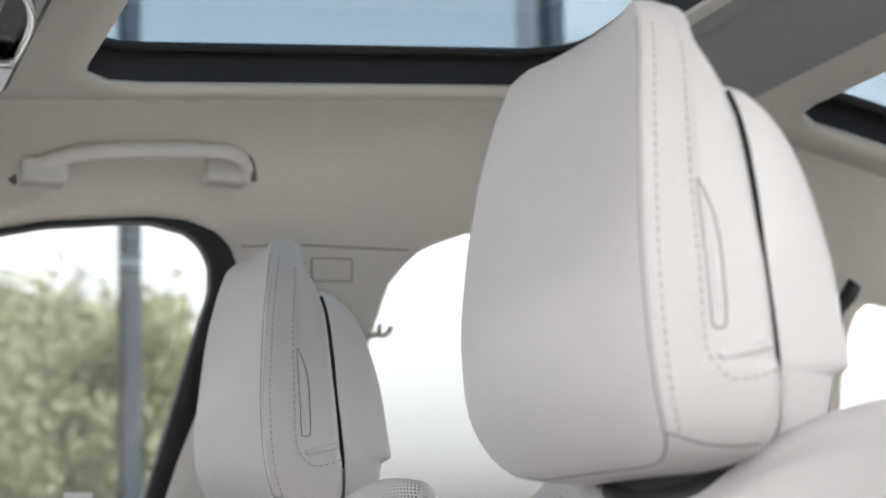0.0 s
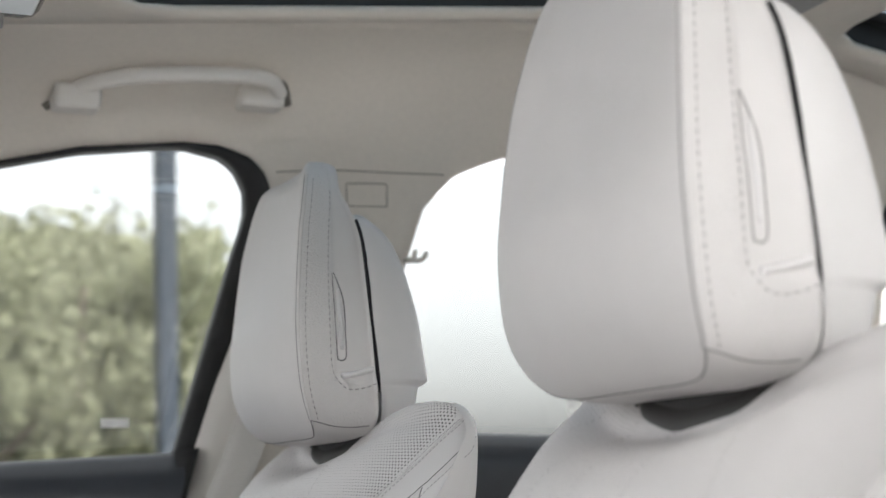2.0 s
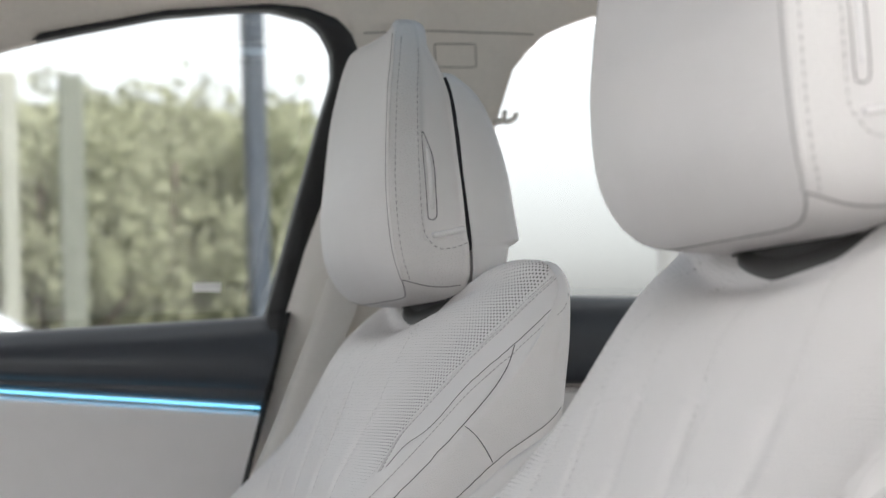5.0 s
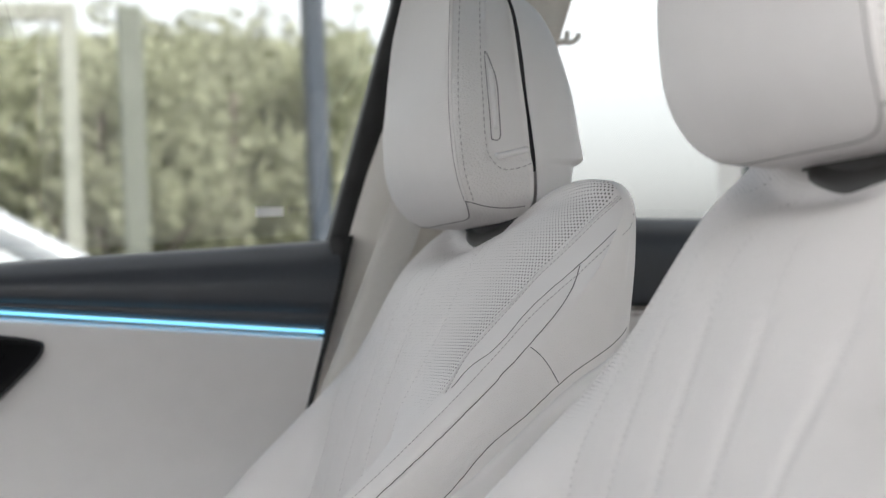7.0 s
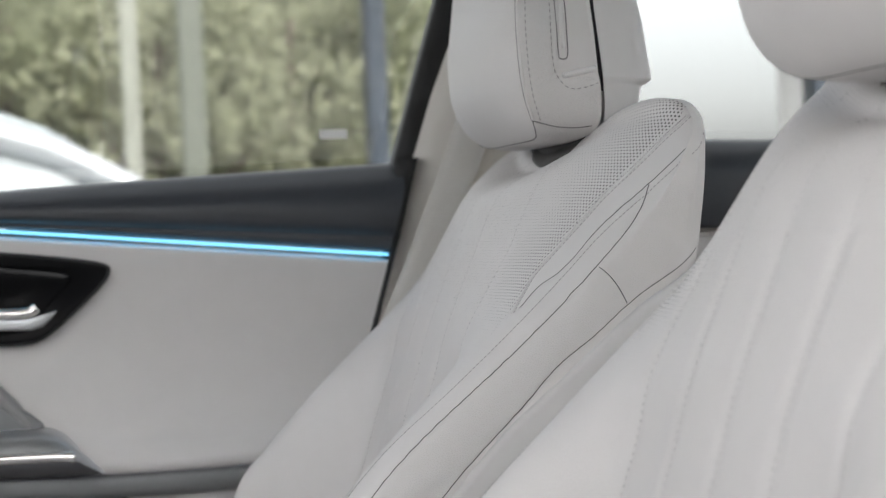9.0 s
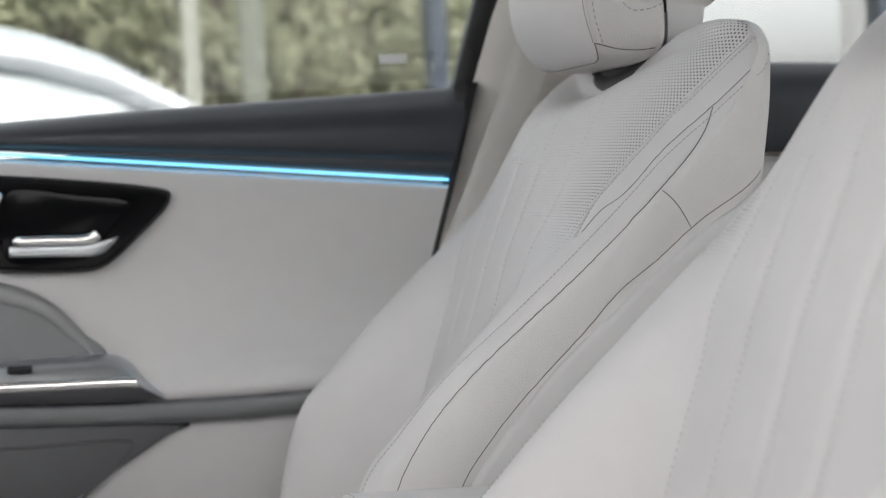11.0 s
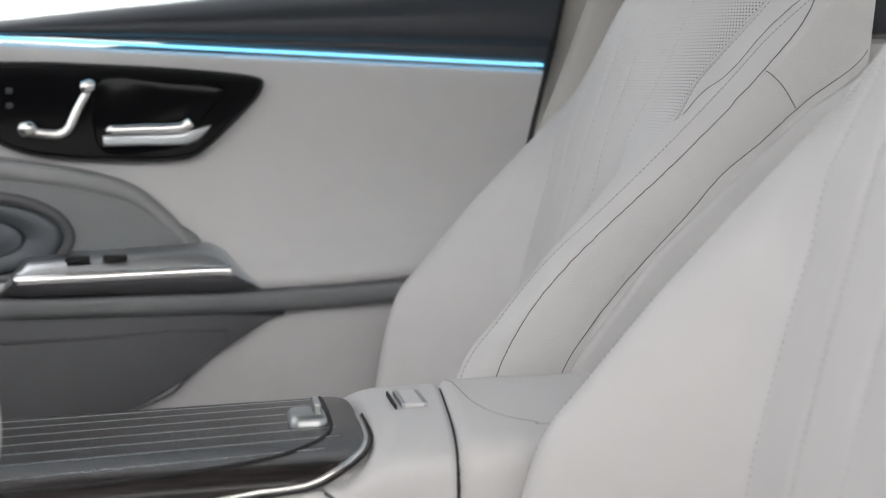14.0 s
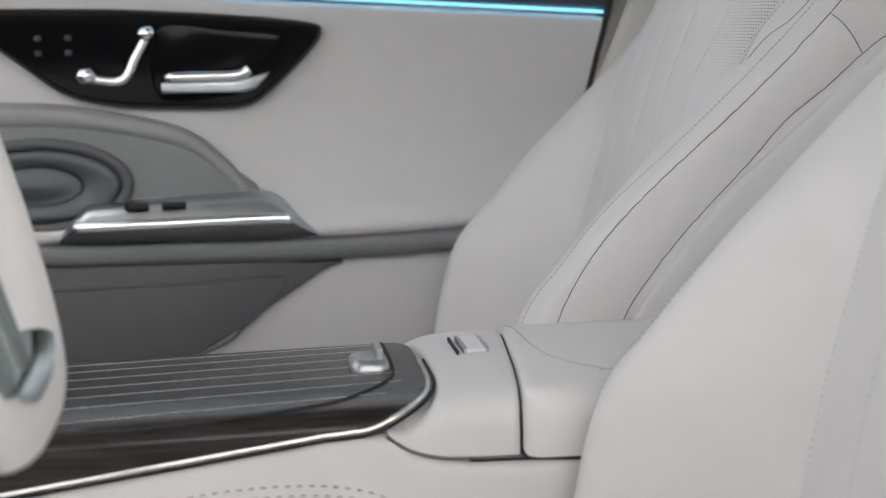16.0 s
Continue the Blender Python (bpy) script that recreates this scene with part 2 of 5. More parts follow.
def glow_material(name, color, strength):
    m = bpy.data.materials.new(name)
    m.use_nodes = True
    b = m.node_tree.nodes["Principled BSDF"]
    b.inputs["Base Color"].default_value = (*color, 1)
    b.inputs["Emission Color"].default_value = (*color, 1)
    b.inputs["Emission Strength"].default_value = strength
    return m


blue_glow = glow_material("blue_ambient_light", (0.15, 0.47, 0.74), 0.52)


# ---------------------------------------------------------------- mesh helpers
def thing(name, label, category, group="", kind="", at=(0, 0, 0)):
    ob = new(name)
    ob.location = at
    ob.empty_display_size = 0.05
    return tagged(ob, label, category, group, kind)


def part(name, data, mat, parent=None, label="", smooth=True):
    """Links a bmesh or a mesh as one object under a thing or a part."""
    if isinstance(data, bmesh.types.BMesh):
        me = bpy.data.meshes.new(name)
        data.to_mesh(me)
        data.free()
        data = me
    for m in mat if isinstance(mat, (list, tuple)) else [mat]:
        data.materials.append(m)
    if smooth:
        data.polygons.foreach_set("use_smooth", [True] * len(data.polygons))
    ob = new(name, data)
    ob.parent = parent
    if label:
        tagged(ob, label)
    return ob


def solo(name, data, mat, label, category, group="", kind="", smooth=True):
    return tagged(part(name, data, mat, None, "", smooth), label, category, group, kind)


def cat(points, n, closed=False):
    """A smooth curve of n points through the given ones, evenly by index."""
    p = np.asarray(points, float)
    if closed:
        p = np.concatenate([p[-1:], p, p[:2]])
    else:
        p = np.concatenate([2 * p[:1] - p[1:2], p, 2 * p[-1:] - p[-2:-1]])
    k = len(p) - 3
    s = np.linspace(0, k, n, endpoint=not closed)
    i = np.minimum(s.astype(int), k - 1)
    u = (s - i).reshape(-1, *([1] * (p.ndim - 1)))
    a, b, c, d = p[i], p[i + 1], p[i + 2], p[i + 3]
    return 0.5 * (2 * b + (c - a) * u + (2 * a - 5 * b + 4 * c - d) * u**2 + (3 * b - a - 3 * c + d) * u**3)


def even(points, step):
    """The same polyline with points every step metres."""
    p = np.asarray(points, float)
    s = np.r_[0, np.cumsum(np.linalg.norm(np.diff(p, axis=0), axis=1))]
    n = max(2, int(round(s[-1] / step)) + 1)
    q = np.linspace(0, s[-1], n)
    return np.stack([np.interp(q, s, p[:, k]) for k in range(p.shape[1])], 1)


def grid(name, p, closed=False, caps=False, uv=None, slots=None, flip=False):
    """A mesh from a grid of places (rows, columns, 3)."""
    r, c = p.shape[:2]
    idx = np.arange(r * c).reshape(r, c)
    if closed:
        idx = np.concatenate([idx, idx[:, :1]], 1)
    quads = np.stack([idx[:-1, :-1], idx[:-1, 1:], idx[1:, 1:], idx[1:, :-1]], -1).reshape(-1, 4)
    if flip:
        quads = quads[:, ::-1]
    faces = quads.tolist()
    if caps:
        faces += [idx[0, :c][::-1].tolist(), idx[-1, :c].tolist()]
    me = bpy.data.meshes.new(name)
    me.from_pydata(p.reshape(-1, 3).tolist(), [], faces)
    if uv is not None:
        layer = me.uv_layers.new(name="metres")
        loops = np.zeros(len(me.loops), int)
        me.loops.foreach_get("vertex_index", loops)
        layer.data.foreach_set("uv", uv.reshape(-1, 2)[loops].ravel())
    if slots is not None:
        s = np.zeros(len(faces), int)
        s[: len(quads)] = slots.ravel()
        me.polygons.foreach_set("material_index", s.tolist())
    me.update()
    return me


def tube(points, radius, sides=8, closed=False, squash=1.0, taper=None):
    """A round bar along a line; radius may be a list."""
    p = np.asarray(points, float)
    n = len(p)
    t = np.gradient(p, axis=0) if not closed else np.roll(p, -1, 0) - np.roll(p, 1, 0)
    t /= np.linalg.norm(t, axis=1, keepdims=True) + 1e-12
    up = np.zeros((n, 3))
    ref = np.array([0, 1.0, 0.01]) if abs(t[0][1]) < 0.8 else np.array([0, 0.01, 1.0])
    for i in range(n):
        v = ref - t[i] * (ref @ t[i])
        ref = v / (np.linalg.norm(v) + 1e-12)
        up[i] = ref
    side = np.cross(t, up)
    a = np.linspace(0, 2 * np.pi, sides, endpoint=False)
    rad = np.atleast_1d(np.asarray(radius, float))
    rad = np.interp(np.linspace(0, 1, n), np.linspace(0, 1, len(rad)), rad)[:, None, None]
    g = p[:, None] + rad * (np.cos(a)[None, :, None] * up[:, None] * squash + np.sin(a)[None, :, None] * side[:, None])
    if closed:
        g = np.concatenate([g, g[:1]])
    return grid("bar", g, closed=True, caps=not closed)


def join(meshes):
    """One mesh out of several."""
    v, f, m, base = [], [], [], 0
    for me in meshes:
        v += [tuple(x.co) for x in me.vertices]
        f += [[i + base for i in q.vertices] for q in me.polygons]
        base += len(me.vertices)
    out = bpy.data.meshes.new("joined")
    out.from_pydata(v, [], f)
    return out


def box(sx, sy, sz, bevel=0.005, seg=3, at=(0, 0, 0)):
    bm = bmesh.new()
    bmesh.ops.create_cube(bm, size=1)
    bmesh.ops.scale(bm, vec=(sx, sy, sz), verts=bm.verts)
    if bevel:
        bmesh.ops.bevel(bm, geom=bm.edges[:], offset=bevel, segments=seg, profile=0.7, affect="EDGES")
    bmesh.ops.translate(bm, vec=at, verts=bm.verts)
    return bm


def plate(outline, y0, y1, bevel=0.0, seg=2):
    """A plate with the outline (x, z) from y0 to y1, its y0 rim bevelled."""
    bm = bmesh.new()
    vs = [bm.verts.new((x, y0, z)) for x, z in outline]
    face = bm.faces.new(vs)
    ext = bmesh.ops.extrude_face_region(bm, geom=[face])
    moved = [e for e in ext["geom"] if isinstance(e, bmesh.types.BMVert)]
    bmesh.ops.translate(bm, vec=(0, y1 - y0, 0), verts=moved)
    bmesh.ops.recalc_face_normals(bm, faces=bm.faces[:])
    if bevel:
        bm.verts.ensure_lookup_table()
        rim = [e for e in bm.edges if all(abs(v.co.y - y0) < 1e-6 for v in e.verts)]
        bmesh.ops.bevel(bm, geom=rim, offset=bevel, segments=seg, profile=0.6, affect="EDGES")
    return bm


def tree_of(me):
    return BVHTree.FromPolygons([v.co for v in me.vertices], [list(q.vertices) for q in me.polygons])


def cast(tree, points, way, lift=0.0):
    """Drops points along way onto a surface; those that miss are left out."""
    out = []
    for p in points:
        hit, normal, _, _ = tree.ray_cast(Vector(p), Vector(way))
        if hit:
            out.append(tuple(hit + normal * lift * (-1 if normal.dot(Vector(way)) > 0 else 1)))
    return np.array(out)


def dashes(points, length, gap, radius, sides=5):
    """A row of stitches along a line."""
    line = even(points, 0.0008)
    per = max(2, int(round((length + gap) / 0.0008)))
    ln = max(2, int(round(length / 0.0008)))
    return join([tube(line[i:i + ln + 1:max(1, ln // 2)], radius, sides) for i in range(0, len(line) - ln - 1, per)])


# ---------------------------------------------------------------- front seats
def smooth_rows(zs, columns, n):
    """Evenly smooth profiles through rows of values."""
    return cat(np.column_stack([zs, *columns]), n)


RIM_Z = [.60, .73, .80, .843, .861, .874, .888, .916, .935, .955, .977, .998]
RIM_Y = [.215, .216, .228, .2165, .2065, .2015, .2035, .2085, .2110, .2165, .2235, .229]
# lines on the backrest, drawn on one flank (x, y, z) and mirrored to the other
SEAMS = {
    "rim": [(.0816, -.230, .9982), (.0589, -.225, .9766), (.0378, -.2181, .9546), (.018, -.2115, .9352), (.0003, -.2097, .9157), (-.0241, -.2045, .8883), (-.0368, -.2016, .8741), (-.0467, -.2074, .861), (-.0601, -.2185, .8435)],
    "outer": [(.094, -.2385, .984), (.0452, -.2362, .9447), (.0098, -.2290, .9141), (-.0172, -.2275, .8840), (-.0290, -.2240, .8735), (-.0409, -.2170, .8638), (-.0548, -.2191, .8487)],
    "crest": [(.090, -.2450, .977), (.0358, -.2391, .9306), (-.0002, -.234, .8974), (-.0644, -.2347, .8315), (-.118, -.231, .781), (-.1716, -.2205, .7316), (-.206, -.2245, .690), (-.2282, -.2244, .6548), (-.244, -.224, .60)],
    "flank": [(.045, -.2367, .9438), (.0365, -.2440, .9240), (.0202, -.2459, .9034), (-.0308, -.2463, .8492), (-.0781, -.2459, .8043), (-.130, -.2433, .758), (-.1729, -.2427, .713), (-.2041, -.2467, .6597), (-.221, -.247, .60)],
    "stub": [(.0013, -.2466, .8805), (.0131, -.2504, .8692), (.0238, -.2507, .8513)],
    "lower": [(.092, -.243, .893), (.0782, -.2478, .8845), (.0482, -.2505, .8676), (.0238, -.2507, .8513), (-.0003, -.2507, .8287), (-.0335, -.2504, .8038), (-.0575, -.2503, .7762), (-.0881, -.2501, .7452), (-.1186, -.25, .7122), (-.1404, -.25, .6832), (-.1556, -.25, .6604), (-.172, -.25, .60)],
}


def seam_line(name, n=160):
    """A seam with points every two millimetres, its small bends ironed out."""
    q = even(cat(SEAMS[name], n), .002)
    for _ in range(10 if name in ("outer", "stub", "rim") else 60):
        q[1:-1] = .25 * q[:-2] + .5 * q[1:-1] + .25 * q[2:]
    return q


def press(p, lines, depth, width):
    """Draws a closed grid of places in along lines, so that the padding swells on both sides of each seam."""
    du = np.roll(p, -1, 1) - np.roll(p, 1, 1)
    dv = np.gradient(p, axis=0)
    nrm = np.cross(du, dv)
    nrm /= np.linalg.norm(nrm, axis=2, keepdims=True) + 1e-12
    inward = (p.mean(1, keepdims=True) - p)
    nrm *= np.where((nrm * inward).sum(2, keepdims=True) < 0, -1, 1)
    flat, best = p.reshape(-1, 3), np.full(p.shape[0] * p.shape[1], 9.0)
    for line in lines:
        near = np.where(((flat > line.min(0) - .02) & (flat < line.max(0) + .02)).all(1))[0]
        for q in line:
            best[near] = np.minimum(best[near], ((flat[near] - q) ** 2).sum(1))
    push = depth * np.exp(-np.sqrt(best).reshape(p.shape[:2]) / width)
    return p + nrm * push[..., None]


NCOL = 600


def backrest_mesh():
    """The padded backrest: level sections from the bottom to the rounded top."""
    zs = [.40, .50, .58, .659, .70, .747, .79, .826, .874, .91, .944, .970, .990, 1.010]
    xb = [-.25, -.252, -.248, -.229, -.198, -.157, -.115, -.079, -.030, .002, .032, .050, .060, .066]
    xc = [-.15, -.145, -.138, -.124, -.115, -.103, -.091, -.081, -.064, -.050, -.034, -.016, .004, .024]
    xr = [.0, .02, .040, .055, .063, .071, .077, .082, .090, .095, .099, .101, .102, .102]
    hw = [.25, .25, .25, .25, .25, .25, .25, .25, .25, .25, .249, .246, .243, .240]
    round_top = .016
    rows = [(*q, 0.0, 1.0) for q in smooth_rows(zs, (xb, xc, xr, hw), 240)]
    last_row = rows[-1]
    rows += [(z, *last_row[1:]) for z in np.linspace(1.012, 1.05, 16)]
    rows += [(1.05, *last_row[1:5], a, 1.0) for a in np.linspace(.1, math.pi / 2, 14)]
    rows += [(1.05, *last_row[1:5], math.pi / 2, k) for k in (.93, .84, .72, .6, .48, .36, .24, .12, .03)]
    out = []
    for z, b, c, r, w, turn, shrink in rows:
        d = b - c
        m = np.clip((d + .03) / .05, 0, 1)
        m = m * m * (3 - 2 * m)
        dip = 0.004 * (1 - m)
        k = w / 0.25
        half = [(c, 0.0), (c + 0.01 * d, .05 * k), (c + (.02 + .14 * m) * d + dip, .10 * k),
                (c + (.08 + .28 * m) * d + dip, .145 * k), (c + (.55 + .07 * m) * d, .178 * k),
                (c + (.95 - .10 * m) * d, .207 * k), (b + .007, .232 * k), (b + .026, .247 * k),
                (b + .4 * (r - b), .2505 * k), (b + .70 * (r - b), .2485 * k), (r - .015, .241 * k),
                (r - .004, .228 * k), (r, .20 * k), (r + .004, .1 * k)]
        full = half + [(r + .005, 0.0)] + [(x, -y) for x, y in half[:0:-1]]
        p = cat(full, NCOL, closed=True)
        for _ in range(16):
            p = .5 * p + .25 * (np.roll(p, 1, 0) + np.roll(p, -1, 0))
        y, x = p[:, 1], p[:, 0].copy()
        front = (np.arange(NCOL) < NCOL * 5.6 / 28) | (np.arange(NCOL) > NCOL * 22.4 / 28)
        # stitched channels in the padded middle
        for yk in (-.135, -.0675, 0, .0675, .135):
            x += front * .0020 * np.exp(-((y / k - yk) / .0065) ** 2)
        inset = round_top * (1 - math.cos(turn))
        x, y = .062 + (x - .062) * shrink * (1 - inset / .045), y * shrink * (1 - inset / .245)
        # the shoulders rise on both sides of the head restraint and round off outwards
        top = 1.0150 - .034 * np.exp(-(y / .14) ** 4) * np.clip(1.5 - x / .06, 0, 1) - 6.5 * np.clip(np.abs(y) - .198, 0, 1) ** 2 - 5 * np.clip(x - .066, 0, 1) ** 2 - 2.5 * np.clip(.055 - x, 0, 1) ** 2
        low = top - round_top
        zz = low - np.log1p(np.exp(-np.clip((z - low) * 130, -40, 40))) / 130 if turn == 0 else low + round_top * math.sin(turn)
        out.append(np.column_stack([x, y, zz]))
    p = np.array(out)
    # the rounded top is spread evenly and relaxed into one soft form
    i0, i1 = next(i for i, q in enumerate(rows) if q[0] > .90), len(rows) - 8
    for j in range(NCOL):
        q = p[i0:i1, j]
        s = np.r_[0, np.cumsum(np.linalg.norm(np.diff(q, axis=0), axis=1))]
        e = np.linspace(0, s[-1], len(s))
        p[i0:i1, j] = np.stack([np.interp(e, s, q[:, k]) for k in range(3)], 1)
    for _ in range(40):
        mid = p[i0 + 1:-1]
        p[i0 + 1:-1] = mid + .5 * (.5 * (p[i0:-2] + p[i0 + 2:]) - mid)
        p[i0 + 1:-1] = .5 * p[i0 + 1:-1] + .25 * (np.roll(p[i0 + 1:-1], 1, 1) + np.roll(p[i0 + 1:-1], -1, 1))
    # two sets of coordinates: lengths along the surface for the holes, breadth and height for where they lie
    du = np.linalg.norm(np.roll(p, -1, 1) - p, axis=2)
    u = np.concatenate([np.zeros((len(p), 1)), np.cumsum(du, 1)], 1)
    u = np.where(np.arange(NCOL) < NCOL // 2, u[:, :-1], u[:, :-1] - u[:, -1:])
    half_row = p[:, :NCOL // 2]
    edge = [np.interp(np.interp(q[40, 2], RIM_Z, RIM_Y), np.maximum.accumulate(q[:160, 1]), w[:160]) for q, w in zip(half_row, u)]
    u = np.sign(u) * (np.array(edge)[:, None] - np.abs(u))
    v = np.r_[0, np.cumsum(np.linalg.norm(np.diff(p[:, int(NCOL * .161)], axis=0), axis=1))][:, None] * np.ones((1, NCOL))
    # the rows run askew to the rim: straighten the two directions to right angles
    eu = (p[:-1, 1:] - p[:-1, :-1]) / (u[:-1, 1:] - u[:-1, :-1] + 1e-9)[..., None]
    ev = ((p[1:, :-1] - p[:-1, :-1]) - (u[1:, :-1] - u[:-1, :-1])[..., None] * eu) / (v[1:, :-1] - v[:-1, :-1] + 1e-9)[..., None]
    q = p[:-1, :-1]
    zone = (np.arange(NCOL - 1)[None, :] < NCOL // 4) & (q[..., 1] > .165) & (q[..., 1] < .205) & (q[..., 2] > .86) & (q[..., 2] < .96)
    eu, ev = eu[zone], ev[zone]
    lu, lv = np.median(np.linalg.norm(eu, axis=1)), np.median(np.linalg.norm(ev, axis=1))
    c = float(np.median((eu * ev).sum(1))) / (lu * lv)
    uv = np.stack([u * lu + np.sign(p[..., 1]) * lv * c * v, lv * math.sqrt(max(.05, 1 - c * c)) * v], 2)
    across = np.stack([np.abs(u), p[..., 2]], 2)
    across[..., 0] = np.where(np.abs(p[..., 1]) < .145, 1.0, across[..., 0])
    lines = [seam_line(k) for k in ("outer", "flank", "stub", "lower")] + [seam_line("rim") + (0, .004, 0)]
    lines += [q * (1, -1, 1) for q in lines]
    p = press(p, lines, .0016, .0032)
    return p, uv, across


def seat_back():
    p, uv, across = backrest_mesh()
    n = p.shape[1]
    col = np.arange(n)
    front = (col < n * 7.2 / 28) | (col >= n * 20.8 / 28)
    mid = p[:-1]
    slots = front[None, :] & (np.abs(mid[..., 1]) < np.interp(mid[..., 2], RIM_Z, RIM_Y) - .004) & (mid[..., 0] < .088)
    me = grid("backrest", p, closed=True, caps=True, uv=uv, slots=slots.astype(int))
    loops = np.zeros(len(me.loops), int)
    me.loops.foreach_get("vertex_index", loops)
    me.uv_layers.new(name="across").data.foreach_set("uv", across.reshape(-1, 2)[loops].ravel())
    return me


def cushion_sections():
    zs = [.985, .989, .995, 1.005, 1.02, 1.04, 1.075, 1.105, 1.14, 1.165, 1.185, 1.203, 1.216, 1.225, 1.231]
    xf = [.003, -.009, -.019, -.030, -.0405, -.0465, -.0470, -.0365, -.0265, -.022, -.0195, -.0160, -.0130, -.0085, -.003]
    xe = [.004, -.006, -.013, -.020, -.0265, -.0305, -.033, -.0325, -.0305, -.0283, -.0251, -.0221, -.0193, -.0165, -.011]
    xr = [.030, .038, .0425, .0435, .0415, .0385, .0345, .0315, .0285, .0255, .0195, .0120, .0125, .0120, .0085]
    hw = [.070, .095, .109, .119, .126, .1295, .130, .1265, .1215, .1165, .1105, .1035, .0955, .088, .077]
    return smooth_rows(zs, (xf, xe, xr, hw), 130)


def headrest_cushion():
    out, smooth = [], []
    for z, f, e, r, w in cushion_sections():
        half = [(f, 0), (f + .12 * (e - f), .35 * w), (f + .42 * (e - f), .66 * w), (f + .80 * (e - f), .87 * w), (e + .0022, .962 * w),
                (e + .0085, w), (e + .5 * (r - e), w), (r - .004, w), (r, w - .004), (r, .5 * w)]
        full = half + [(r, 0)] + [(x, -y) for x, y in half[:0:-1]]
        p = cat(full, 240, closed=True)
        x, y = p[:, 0], p[:, 1]
        # the smooth side insert lies a little lower than the leather round it
        edge = -.002 + .03 * max(0, z - 1.13)
        inset = np.clip((x - edge) / .004, 0, 1) * np.clip((z - 1.032) / .006, 0, 1) * (np.abs(y) > .6 * w)
        y = y - np.sign(y) * .0028 * inset
        # the piped front edge stands slightly proud
        y = y + np.sign(y) * .0009 * np.exp(-((x - e - .002) / .003) ** 2) * (np.abs(y) > .8 * w)
        out.append(np.column_stack([x, y, np.full(len(x), z)]))
        smooth.append(inset > .5)
    return grid("cushion", np.array(out), closed=True, caps=True, slots=np.array(smooth)[:-1].astype(int))


def headrest_shell():
    zs = [.986, .989, .996, 1.012, 1.028, 1.032, 1.036, 1.040, 1.06, 1.09, 1.12, 1.146, 1.163, 1.174, 1.180, 1.183]
    xg = [.051, .049, .0485, .0475, .0455, .045, .0445, .044, .041, .0365, .0335, .0300, .0275, .0245, .024, .027]
    xr = [.074, .080, .083, .0845, .0855, .0865, .0925, .0935, .0895, .084, .076, .067, .058, .048, .041, .037]
    hw = [.098, .106, .110, .118, .122, .1228, .124, .1245, .1255, .126, .1245, .1215, .1175, .112, .104, .092]
    out = []
    for z, g, r, w in smooth_rows(zs, (xg, xr, hw), 130):
        half = [(g, 0), (g, .6 * w), (g, w - .005), (g + .002, w), (g + .5 * (r - g), w - .001), (r - .007, w - .007), (r - .001, w - .022), (r + .004, .6 * w)]
        full = half + [(r + .008, 0)] + [(x, -y) for x, y in half[:0:-1]]
        out.append(np.column_stack([*cat(full, 128, closed=True).T, np.full(128, z)]))
    return grid("shell", np.array(out), closed=True, caps=True)


